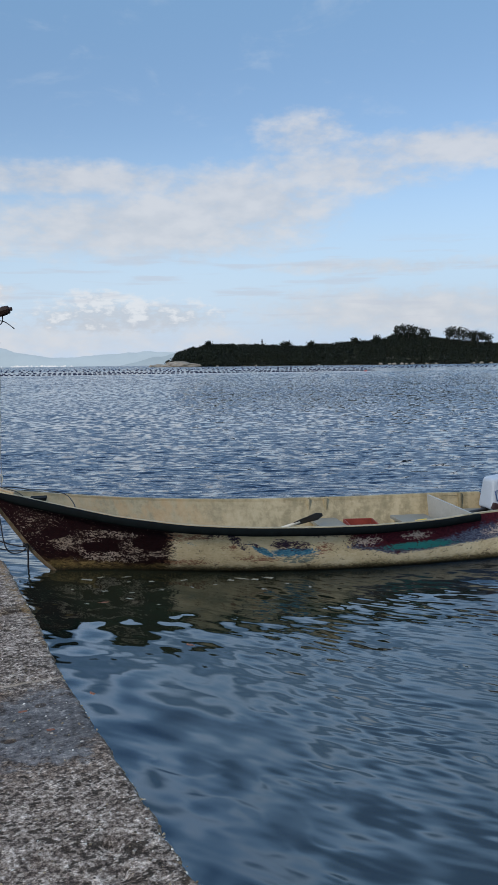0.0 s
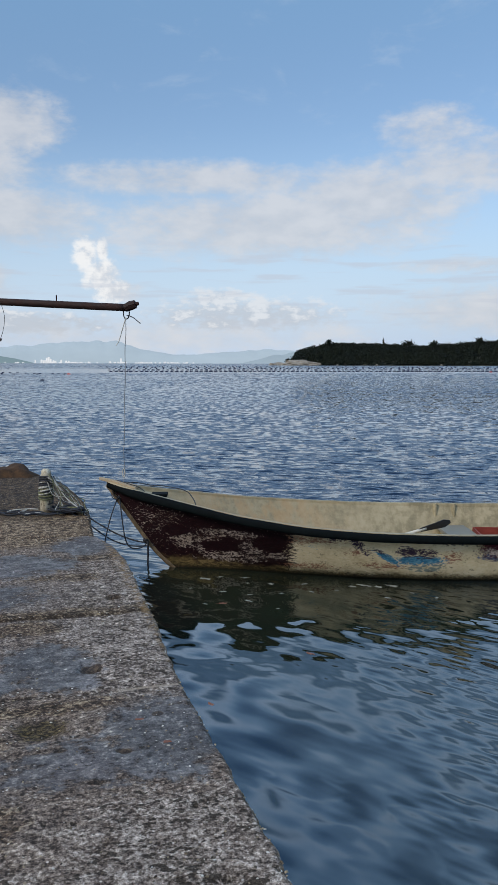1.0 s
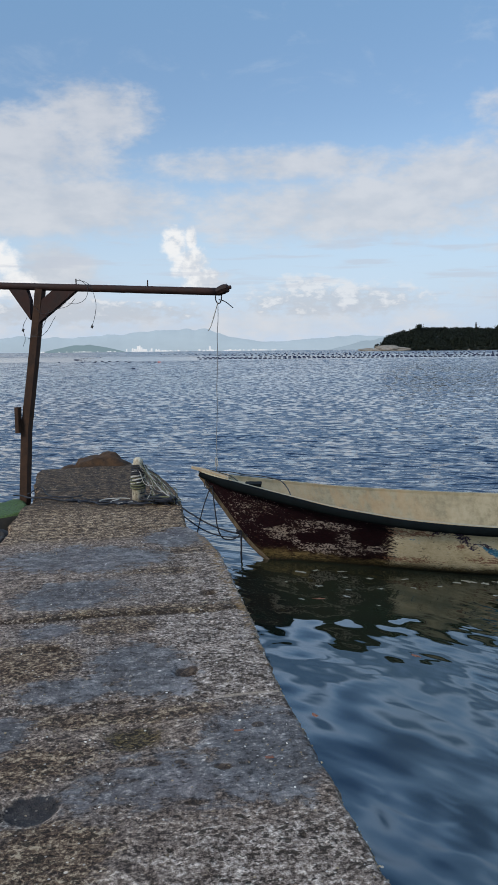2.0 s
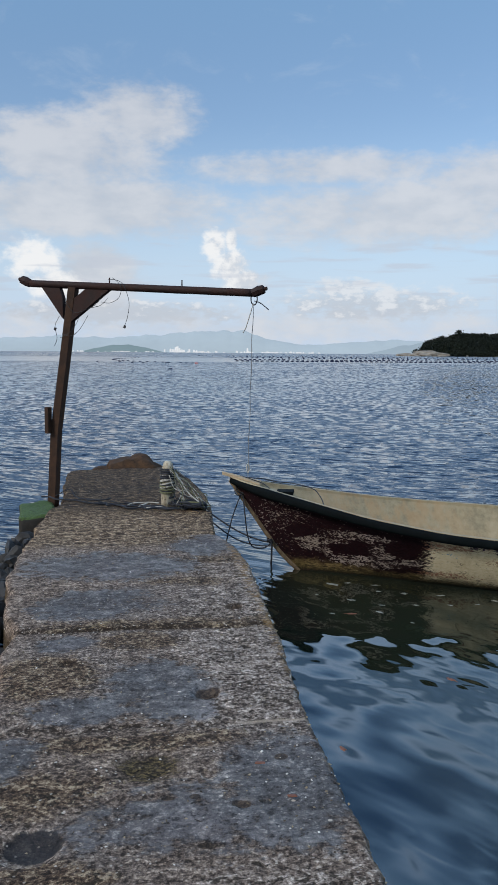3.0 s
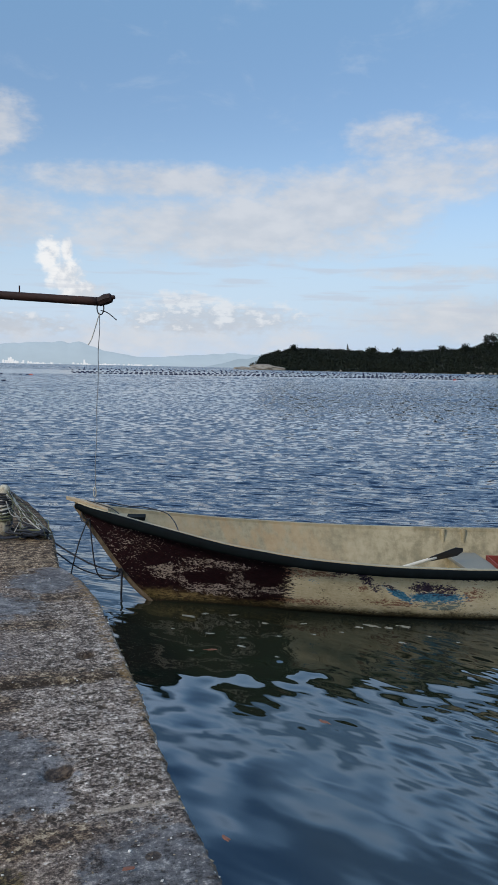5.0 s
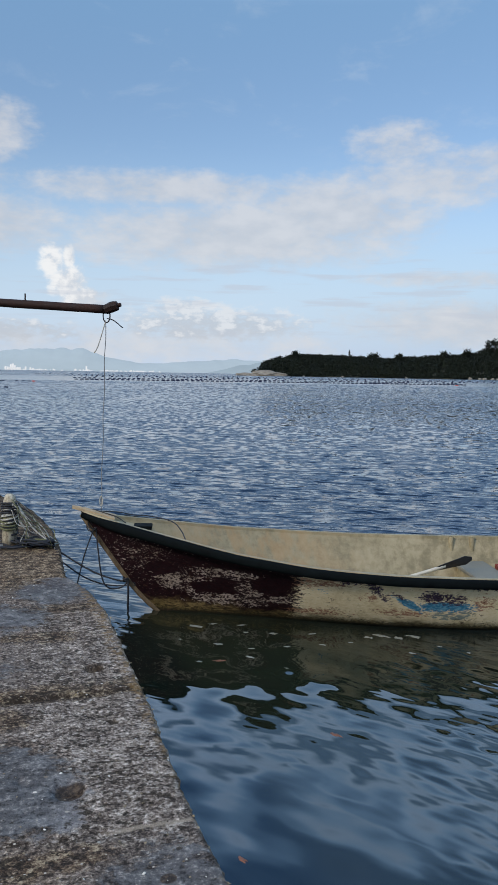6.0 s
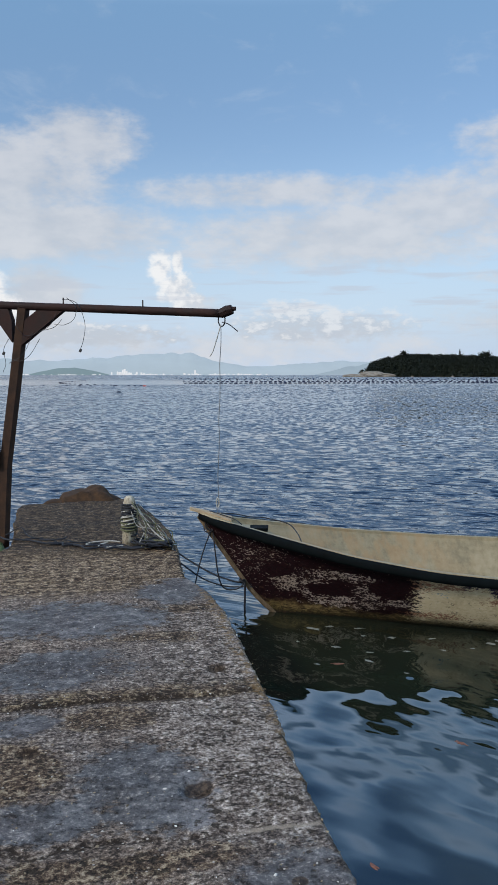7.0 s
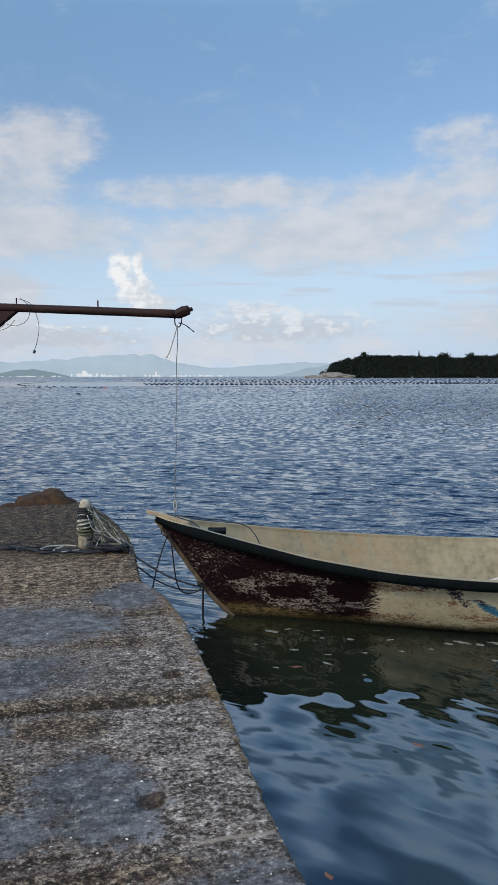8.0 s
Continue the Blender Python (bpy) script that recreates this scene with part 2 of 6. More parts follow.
# ---- materials: water, concrete, boat ----
def water_material():
    m, n, p = material("sea_water")
    co = n.coord()
    x, y, z = n.sep(co)
    # chop outside the lee of jetty and boat, long smooth swells inside it
    lee = n.step(n.math("ADD", y, n.math("MULTIPLY", x, 0.30)), 6.3, 9.5)
    lee = n.math("MAXIMUM", lee, n.step(n.math("ADD", n.math("MULTIPLY", x, 0.883), n.math("MULTIPLY", y, 0.47)), -0.65, -0.85))
    right = n.step(n.math("ADD", x, n.math("MULTIPLY", y, 0.15)), -0.2, 1.6)
    warp = n.vmath("ADD", co, n.vmath("MULTIPLY", n.comb(n.noise(co, 0.15, 2), n.noise(co, 0.11, 2)), (2.0, 2.0, 0)))
    gust = n.step(n.noise(n.scaled(co, 0.03, 0.012, 1), 1.0, 3), 0.3, 0.7, 0.8, 1.15)
    # slick water among the mussel lines
    farm = n.math("ADD", n.math("SUBTRACT", y, n.math("MULTIPLY", x, 0.42)), n.math("MULTIPLY", n.math("SUBTRACT", n.noise(n.scaled(co, 0.02, 0.008, 1), 1.0, 3), 0.5), 40.0))
    gust = n.math("MULTIPLY", gust, n.math("SUBTRACT", 1.0, n.math("MULTIPLY", n.step(farm, 172.0, 198.0, 0.0, 0.9), n.step(farm, 380.0, 300.0))))
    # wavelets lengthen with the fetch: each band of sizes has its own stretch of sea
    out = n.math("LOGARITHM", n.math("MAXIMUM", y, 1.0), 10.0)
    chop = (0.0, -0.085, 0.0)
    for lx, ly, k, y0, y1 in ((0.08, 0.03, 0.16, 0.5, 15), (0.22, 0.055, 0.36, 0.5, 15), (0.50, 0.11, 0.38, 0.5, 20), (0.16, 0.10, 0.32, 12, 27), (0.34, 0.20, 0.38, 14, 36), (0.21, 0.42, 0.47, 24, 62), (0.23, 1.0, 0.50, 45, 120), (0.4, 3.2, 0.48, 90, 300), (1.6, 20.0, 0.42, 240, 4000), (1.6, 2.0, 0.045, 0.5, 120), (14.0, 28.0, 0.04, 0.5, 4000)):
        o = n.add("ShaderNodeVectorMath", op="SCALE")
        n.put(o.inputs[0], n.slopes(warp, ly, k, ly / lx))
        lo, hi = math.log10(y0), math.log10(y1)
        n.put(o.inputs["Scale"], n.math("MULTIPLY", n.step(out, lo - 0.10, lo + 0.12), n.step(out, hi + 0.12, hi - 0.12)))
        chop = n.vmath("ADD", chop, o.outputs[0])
    rot = n.add("ShaderNodeVectorRotate")
    rot.rotation_type = "Z_AXIS"
    n.put(rot.inputs["Vector"], warp)
    rot.inputs["Angle"].default_value = radians(24)
    rc = rot.outputs[0]
    swell = n.add("ShaderNodeVectorMath", op="SCALE")
    n.put(swell.inputs[0], n.slopes(rc, 0.22, 0.15, 0.65))
    n.put(swell.inputs["Scale"], n.step(right, 0, 1, 1.0, 0.55))
    still = n.vmath("ADD", swell.outputs[0], n.vmath("ADD", n.slopes(rc, 0.12, 0.075, 0.7), n.slopes(rc, 1.0, 0.07, 0.6)))
    small = n.add("ShaderNodeVectorMath", op="SCALE")
    n.put(small.inputs[0], n.slopes(rc, 0.048, 0.42, 0.30))
    n.put(small.inputs["Scale"], n.math("MULTIPLY", n.math("MAXIMUM", n.step(right, 0, 1, 0.12, 0.75), n.step(n.math("SUBTRACT", x, n.math("MULTIPLY", y, -0.42)), 1.15, 0.55, 0, n.step(y, 6.0, 6.7, 0, 1.1))), n.step(n.noise(co, 0.7, 2), 0.35, 0.65, 0.3, 1.2)))
    # short steep backs of the ripples
    ridge = n.math("ABSOLUTE", n.math("SUBTRACT", n.math("MULTIPLY", n.noise(n.scaled(rc, 2.2, 4.6, 1), 1.0, 2, 0.5), 2.0), 1.0))
    ridge = n.math("MULTIPLY", n.step(ridge, 0.14, 0.0), n.step(n.noise(co, 1.1, 2), 0.42, 0.62))
    back = n.math("ADD", n.math("MULTIPLY", ridge, n.step(right, 0, 1, 0.05, 0.10)), n.step(right, 0, 1, -0.048, -0.075))
    still = n.vmath("ADD", n.vmath("ADD", still, small.outputs[0]), n.comb(0.0, back, 0.0))
    open_sea, shelter = n.add("ShaderNodeVectorMath", op="SCALE"), n.add("ShaderNodeVectorMath", op="SCALE")
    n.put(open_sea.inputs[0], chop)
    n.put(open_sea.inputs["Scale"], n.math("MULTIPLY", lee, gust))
    n.put(shelter.inputs[0], still)
    n.put(shelter.inputs["Scale"], n.math("SUBTRACT", 1.0, lee))
    tilt = n.vmath("ADD", open_sea.outputs[0], shelter.outputs[0])
    up = n.add("ShaderNodeNewGeometry").outputs["Normal"]
    n.put(p.inputs["Normal"], n.vmath("NORMALIZE", n.vmath("ADD", up, tilt)))
    murk = n.noise(n.scaled(co, 0.5, 0.35, 1), 1.0, 3)
    n.put(p.inputs["Base Color"], n.mix(lee, n.ramp(murk, [(0.35, (0.011, 0.015, 0.009, 1)), (0.7, (0.019, 0.021, 0.011, 1))]), (0.004, 0.010, 0.022, 1)))
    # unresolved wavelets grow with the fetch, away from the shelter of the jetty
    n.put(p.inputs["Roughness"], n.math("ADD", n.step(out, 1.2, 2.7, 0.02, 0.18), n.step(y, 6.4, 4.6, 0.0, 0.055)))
    # reflections tinted blue, index set above 1.33 for a stronger sky reflection
    n.put(p.inputs["Specular Tint"], n.mix(lee, (0.64, 0.81, 1.0, 1), (0.57, 0.76, 1.0, 1)))
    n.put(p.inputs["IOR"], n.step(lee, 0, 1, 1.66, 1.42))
    return m


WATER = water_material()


def concrete_material():
    """Worn deck: violet-grey ground, trowelled blue-grey screed, pale pitted crust, brown lichen."""
    m, n, p = material("weathered_concrete")
    co = n.coord()
    x, y, z = n.sep(co)

    def most(*fields):
        f = fields[0]
        for g in fields[1:]:
            f = n.math("MAXIMUM", f, g)
        return f

    def off(noise_out, k):
        return n.math("MULTIPLY", n.math("SUBTRACT", noise_out, 0.5), k)

    def zone(field, lo, hi, k1=2.6, k2=3.2):
        return n.step(n.math("ADD", n.math("MAXIMUM", field, -2.0), n.math("ADD", off(wob, k1), off(mid, k2))), lo, hi)

    wob = n.noise(co, 3.2, 5, 0.62)
    mid = n.noise(n.scaled(co, 1.0, 1.25, 1.0), 13.0, 6, 0.68)
    fine = n.noise(co, 55.0, 5, 0.7)
    grit = n.noise(co, 150.0, 4, 0.7)
    big = n.noise(co, 1.3, 4, 0.6)
    stones = n.voronoi(co, 62.0)
    flints = n.voronoi(co, 21.0)
    # where each surface lies, along (y) and across (x) the jetty
    patch = zone(most(n.blob(x, y, -0.85, 5.0, 0.66, 0.42), n.blob(x, y, -0.95, 4.08, 0.50, 0.34), n.blob(x, y, -0.16, 5.60, 0.36, 0.36), n.blob(x, y, -0.62, 2.76, 0.27, 0.40), n.blob(x, y, -0.96, 2.56, 0.24, 0.16), n.blob(x, y, -1.07, 3.38, 0.18, 0.13), n.blob(x, y, -1.20, 2.15, 0.15, 0.22), n.blob(x, y, -0.18, 1.86, 0.26, 0.46), n.math("MULTIPLY", n.blob(x, y, -0.55, 1.66, 0.50, 0.28), 0.6), n.blob(x, y, -0.75, -0.6, 0.5, 0.8)), 0.0, 0.5, 2.2, 2.6)
    crust = zone(most(n.blob(x, y, -0.16, 3.25, 0.38, 1.05), n.blob(x, y, -0.25, 0.95, 0.60, 0.48), n.math("MULTIPLY", n.blob(x, y, -0.1, 4.6, 0.30, 0.7), 0.7), n.blob(x, y, -0.7, 0.2, 0.9, 0.5)), -0.2, 0.6)
    seam_y = n.math("ADD", y, n.math("ADD", off(wob, 0.22), off(mid, 0.20)))
    seam = n.math("MAXIMUM", n.step(n.math("ABSOLUTE", n.math("SUBTRACT", seam_y, 3.60)), 0.07, 0.01), n.math("MULTIPLY", n.step(n.math("ABSOLUTE", n.math("SUBTRACT", seam_y, 2.37)), 0.04, 0.005), n.step(x, -0.3, -0.45)))
    brown = zone(most(n.blob(x, y, -1.12, 2.92, 0.28, 0.30), n.blob(x, y, -0.72, 2.24, 0.55, 0.10), n.blob(x, y, -1.05, 1.86, 0.30, 0.20), n.blob(x, y, -0.6, 3.66, 0.8, 0.14), n.blob(x, y, -0.35, 4.52, 0.32, 0.13), n.blob(x, y, -0.72, 3.38, 0.26, 0.16), n.blob(x, y, -0.2, 5.12, 0.3, 0.13), n.blob(x, y, -0.98, 1.3, 0.3, 0.2)), 0.0, 0.6)
    # ground
    tone = n.math("ADD", n.math("MULTIPLY", fine, 0.5), n.math("ADD", n.math("MULTIPLY", mid, 0.3), n.math("MULTIPLY", grit, 0.2)))
    col = n.ramp(tone, [(0.425, srgb(44, 38, 34)), (0.465, srgb(76, 68, 62)), (0.505, srgb(106, 96, 89)), (0.545, srgb(136, 126, 117)), (0.60, srgb(186, 177, 166))])
    col = n.mix(n.math("MULTIPLY", n.step(big, 0.42, 0.6), 0.5), col, n.mix(1.0, col, (1.12, 1.0, 0.86, 1), "MULTIPLY"))
    crust_col = n.ramp(tone, [(0.42, srgb(50, 42, 36)), (0.46, srgb(88, 78, 70)), (0.50, srgb(126, 115, 106)), (0.54, srgb(160, 150, 140)), (0.60, srgb(214, 206, 196))])
    col = n.mix(n.math("MULTIPLY", crust, 0.8), col, crust_col)
    brown_col = n.ramp(tone, [(0.43, srgb(30, 23, 17)), (0.48, srgb(68, 53, 41)), (0.52, srgb(102, 85, 67)), (0.58, srgb(160, 145, 120))])
    col = n.mix(n.math("MULTIPLY", brown, 0.85), col, brown_col)
    # trowelled screed, blue-grey to violet
    screed = n.ramp(n.math("ADD", n.math("MULTIPLY", mid, 0.4), n.math("ADD", n.math("MULTIPLY", wob, 0.35), n.math("MULTIPLY", fine, 0.25))), [(0.40, srgb(44, 43, 44)), (0.5, srgb(72, 73, 75)), (0.60, srgb(104, 105, 107))])
    screed = n.mix(n.math("MULTIPLY", n.step(n.noise(co, 1.7, 4, 0.6), 0.48, 0.64), 0.35), screed, n.mix(1.0, screed, (1.2, 1.0, 0.98, 1), "MULTIPLY"))
    screed = n.mix(n.math("MULTIPLY", n.step(tone, 0.545, 0.59), 0.6), screed, srgb(138, 135, 131))
    screed = n.mix(n.math("MULTIPLY", n.step(tone, 0.465, 0.425), 0.75), screed, srgb(36, 33, 31))
    col = n.mix(n.math("MULTIPLY", patch, 0.86), col, screed)
    # crisp, ragged dark spots, thick on the crust, few on the screed
    dens = n.math("SUBTRACT", n.math("ADD", 0.30, n.math("ADD", n.math("MULTIPLY", crust, 0.5), n.math("MULTIPLY", brown, 0.35))), n.math("MULTIPLY", patch, 0.35), clamp=True)
    dens = n.math("MULTIPLY", dens, n.step(n.noise(co, 4.2, 3, 0.6), 0.35, 0.62, 0.25, 1.2))
    spot_n = n.noise(n.scaled(n.vmath("ADD", co, n.scaled(n.comb(fine, mid), 0.012, 0.012, 0)), 1.0, 1.3, 1.0), 24.0, 3, 0.55)
    spot_at = n.step(dens, 0.0, 1.0, 0.67, 0.53)
    spots = n.step(spot_n, spot_at, n.math("ADD", spot_at, 0.03))
    speck_at = n.step(dens, 0.0, 1.0, 0.67, 0.555)
    speck = n.step(n.noise(co, 85.0, 4, 0.62), speck_at, n.math("ADD", speck_at, 0.03))
    spots = n.math("MAXIMUM", spots, n.math("MULTIPLY", speck, 0.85))
    col = n.mix(n.math("MULTIPLY", spots, 0.88), col, n.mix(n.step(grit, 0.40, 0.62), srgb(30, 25, 20), srgb(62, 54, 44)))
    # seams with dark dirt and straw beside them
    straw_by = n.math("MULTIPLY", n.step(n.math("ABSOLUTE", n.math("SUBTRACT", seam_y, 3.70)), 0.09, 0.02), n.step(wob, 0.48, 0.58))
    fibre = n.noise(n.scaled(co, 55, 75, 1), 1.0, 6, 0.72)
    col = n.mix(n.math("MULTIPLY", straw_by, n.step(fibre, 0.46, 0.58)), col, srgb(158, 140, 106))
    col = n.mix(n.math("MULTIPLY", seam, n.step(fine, 0.62, 0.48, 0.3, 0.85)), col, srgb(42, 33, 24))
    ridge = n.math("MULTIPLY", n.step(n.math("ABSOLUTE", n.math("SUBTRACT", n.math("ADD", y, off(mid, 0.05)), 2.37)), 0.022, 0.004), n.step(x, -0.36, -0.24))
    col = n.mix(n.math("MULTIPLY", ridge, 0.6), col, srgb(168, 156, 140))
    # fibrous litter and dark old concrete towards the end
    straw = n.math("MULTIPLY", n.step(n.math("ADD", y, off(wob, 0.5)), 5.45, 5.75), n.step(y, 7.4, 6.9))
    straw = n.math("MULTIPLY", straw, n.math("SUBTRACT", 1.0, patch))
    col = n.mix(n.math("MULTIPLY", straw, 0.88), col, n.ramp(n.math("ADD", n.math("MULTIPLY", fibre, 0.65), n.math("MULTIPLY", mid, 0.35)), [(0.44, srgb(32, 23, 16)), (0.485, srgb(70, 56, 42)), (0.53, srgb(116, 98, 77)), (0.58, srgb(184, 166, 138))]))
    old = n.step(n.math("ADD", y, off(mid, 0.8)), 6.65, 7.3)
    col = n.mix(n.math("MULTIPLY", old, 0.92), col, n.ramp(n.math("ADD", n.math("MULTIPLY", mid, 0.45), n.math("MULTIPLY", fine, 0.55)), [(0.43, srgb(22, 16, 11)), (0.495, srgb(48, 38, 28)), (0.545, srgb(78, 65, 49)), (0.62, srgb(140, 120, 94))]))
    # yellow lichen along the water-side edge
    rim = n.math("MULTIPLY", n.step(n.math("ADD", x, off(mid, 0.08)), -0.035, 0.012), n.step(n.noise(co, 26.0, 5, 0.65), 0.46, 0.58))
    col = n.mix(n.math("MULTIPLY", rim, 0.6), col, srgb(126, 100, 62))
    # a cushion of moss, darker brown in the larger hollows, a damp hollow
    moss = zone(n.blob(x, y, -0.67, 2.04, 0.14, 0.13), 0.1, 0.6, 1.0, 2.4)
    col = n.mix(n.math("MULTIPLY", moss, 0.9), col, n.mix(n.step(fibre, 0.46, 0.6), srgb(24, 20, 13), srgb(100, 88, 58)))
    for cx, cy, rx, ry in ((-0.13, 3.96, 0.055, 0.055), (-0.40, 2.70, 0.065, 0.055), (-1.04, 3.10, 0.055, 0.05), (-0.367, 1.746, 0.04, 0.03), (-0.18, 2.05, 0.03, 0.03), (-0.52, 1.80, 0.022, 0.02), (-0.61, 1.80, 0.03, 0.018), (-0.50, 1.50, 0.04, 0.022)):
        pit_brown = zone(n.blob(x, y, cx, cy, rx, ry), 0.1, 0.4, 0.0, 1.6)
        col = n.mix(n.math("MULTIPLY", pit_brown, 0.88), col, n.mix(n.step(fine, 0.42, 0.6), srgb(38, 31, 26), srgb(70, 58, 46)))
    puddle = zone(n.blob(x, y, -1.03, 1.58, 0.10, 0.075), 0.0, 0.3, 0.0, 1.2)
    col = n.mix(n.math("MULTIPLY", puddle, 0.9), col, srgb(40, 41, 44))
    # sides under the deck: weed and wet
    side = n.step(z, 0.40, 0.30)
    col = n.mix(side, col, n.ramp(mid, [(0.35, srgb(30, 26, 20)), (0.65, srgb(88, 74, 54))]))
    # pale chips in the aggregate and loose bits
    sc, fc = n.sep(stones.outputs["Color"]), n.sep(flints.outputs["Color"])
    chips = n.math("MULTIPLY", n.step(sc[0], 0.90, 0.93), n.step(stones.outputs["Distance"], 0.34, 0.2))
    col = n.mix(n.math("MULTIPLY", chips, n.math("SUBTRACT", 0.8, n.math("MULTIPLY", patch, 0.5))), col, n.mix(sc[1], srgb(96, 88, 82), srgb(206, 200, 190)))
    bits = n.math("MULTIPLY", n.step(fc[0], 0.92, 0.94), n.step(flints.outputs["Distance"], 0.20, 0.11))
    col = n.mix(n.math("MULTIPLY", bits, n.step(z, 0.40, 0.42, 0, 0.7)), col, n.mix(fc[1], srgb(120, 108, 94), srgb(220, 214, 202)))
    col = n.mix(1.0, col, (1.30, 1.22, 1.14, 1), "MULTIPLY")
    n.put(p.inputs["Base Color"], col)
    n.put(p.inputs["Roughness"], n.math("SUBTRACT", n.step(fine, 0.3, 0.7, 0.80, 0.95), n.math("MULTIPLY", patch, 0.22)))
    p.inputs["Specular IOR Level"].default_value = 0.14
    relief = n.math("ADD", n.math("MULTIPLY", fine, 0.8), n.math("ADD", n.math("MULTIPLY", mid, 0.5), n.math("MULTIPLY", grit, 0.3)))
    relief = n.math("SUBTRACT", relief, n.math("ADD", n.math("MULTIPLY", spots, 0.6), n.math("MULTIPLY", n.math("ADD", seam, puddle), 0.3)))
    relief = n.math("MULTIPLY", relief, n.math("SUBTRACT", 1.0, n.math("MULTIPLY", patch, 0.55)))
    n.put(p.inputs["Normal"], n.bump(relief, 1.0, 0.02))
    return m


CONCRETE = concrete_material()


def hull_material():
    """Old paint in flaking layers: maroon, cream, blue and teal, weed at the waterline."""
    m, n, p = material("flaking_boat_paint")
    co = n.coord()
    x, y, z = n.sep(co)

    def most(*fields):
        f = fields[0]
        for g in fields[1:]:
            f = n.math("MAXIMUM", f, g)
        return f

    def off(noise_out, k):
        return n.math("MULTIPLY", n.math("SUBTRACT", noise_out, 0.5), k)

    wob = n.noise(co, 2.6, 5, 0.65)
    flake = n.noise(n.scaled(co, 1.0, 1.0, 1.7), 9.0, 9, 0.74)
    streak = n.noise(n.scaled(co, 1.0, 1.0, 2.6), 19.0, 7, 0.72)
    chip = n.noise(n.scaled(co, 1.0, 1.0, 2.0), 46.0, 6, 0.74)
    fleck = n.noise(n.scaled(co, 1.0, 1.0, 1.4), 38.0, 6, 0.7)
    grain = n.noise(co, 120.0, 3)
    fine = n.math("ADD", n.math("MULTIPLY", flake, 0.18), n.math("ADD", n.math("MULTIPLY", streak, 0.34), n.math("MULTIPLY", chip, 0.48)))

    def ragged(field, k, lo=0.0, hi=0.25):
        """A patch of paint with a torn, speckled rim."""
        return n.step(n.math("ADD", n.math("MAXIMUM", field, -2.5), off(fine, k)), lo, hi)

    col = n.ramp(n.math("ADD", n.math("MULTIPLY", wob, 0.6), n.math("MULTIPLY", fleck, 0.4)), [(0.3, srgb(164, 138, 100)), (0.5, srgb(212, 193, 154)), (0.7, srgb(231, 217, 186))])
    # red-brown undercoat in small flakes
    under = most(n.blob(x, z, 1.14, 0.40, 0.12, 0.06), n.blob(x, z, 1.36, 0.415, 0.26, 0.045), n.blob(x, z, 1.63, 0.295, 0.11, 0.035), n.blob(x, z, 1.92, 0.155, 0.22, 0.04), n.blob(x, z, 2.48, 0.265, 0.10, 0.07), n.blob(x, z, 1.25, 0.12, 0.25, 0.04))
    under = n.math("MULTIPLY", ragged(under, 20.0, 0.55, 1.0), 0.82)
    col = n.mix(under, col, n.mix(n.step(wob, 0.4, 0.6), srgb(112, 44, 36), srgb(142, 84, 60)))
    # grey scuff, the blue band and plum flakes over it
    scuff = n.math("MULTIPLY", ragged(n.blob(x, z, 2.27, 0.145, 0.17, 0.05), 6.0), n.step(streak, 0.45, 0.52))
    col = n.mix(n.math("MULTIPLY", scuff, 0.85), col, srgb(92, 112, 112))
    slant = n.math("ADD", z, n.math("MULTIPLY", n.math("SUBTRACT", x, 1.91), 0.53))
    blue = most(n.blob(x, z, 2.2, 0.225, 0.22, 0.055), n.blob(x, slant, 1.93, 0.25, 0.13, 0.035), n.math("SUBTRACT", n.math("MULTIPLY", n.blob(x, z, 1.27, 0.34, 0.08, 0.03), 0.3), 0.55))
    col = n.mix(ragged(blue, 9.0), col, n.mix(n.step(fleck, 0.45, 0.58), srgb(44, 104, 134), srgb(96, 146, 164)))
    lean = n.math("ADD", x, n.math("MULTIPLY", n.math("SUBTRACT", z, 0.37), 0.95))
    plum = most(n.blob(x, z, 2.09, 0.31, 0.12, 0.055), n.blob(x, z, 2.26, 0.29, 0.11, 0.05), n.blob(lean, z, 1.655, 0.37, 0.055, 0.10), n.math("MULTIPLY", n.blob(x, z, 1.45, 0.43, 0.09, 0.03), 0.6), n.math("MULTIPLY", n.blob(x, slant, 1.84, 0.275, 0.06, 0.02), 0.7), n.math("MULTIPLY", n.blob(x, z, 2.5, 0.40, 0.14, 0.025), 0.5))
    col = n.mix(ragged(plum, 13.0, 0.15, 0.4), col, n.mix(n.step(chip, 0.45, 0.55), srgb(38, 22, 36), srgb(66, 52, 66)))
    # maroon field aft, with teal and navy along its foot and pale flakes in it
    foot_z = n.math("MAXIMUM", n.math("ADD", 0.165, n.math("MULTIPLY", n.math("SUBTRACT", 3.1, x), 0.2)), n.math("ADD", 0.165, n.math("MULTIPLY", n.math("SUBTRACT", x, 3.6), 0.07)))
    above = n.math("SUBTRACT", n.math("ADD", z, off(fine, 0.22)), foot_z)
    aft = n.math("MULTIPLY", n.step(n.math("ADD", x, off(fine, 1.0)), 2.70, 2.76), n.step(above, 0.0, 0.02))
    aft_col = n.mix(n.step(fleck, 0.4, 0.6), srgb(56, 16, 26), srgb(84, 30, 38))
    navy = n.step(n.math("ADD", n.math("SUBTRACT", above, n.step(x, 3.3, 4.3, 0.03, 0.15)), off(streak, 0.35)), 0.05, -0.02)
    aft_col = n.mix(n.math("MULTIPLY", navy, 0.9), aft_col, n.mix(n.step(chip, 0.45, 0.56), srgb(44, 50, 74), srgb(112, 122, 138)))
    aft_col = n.mix(ragged(n.blob(x, z, 3.45, 0.225, 0.38, 0.04), 13.0), aft_col, srgb(44, 122, 116))
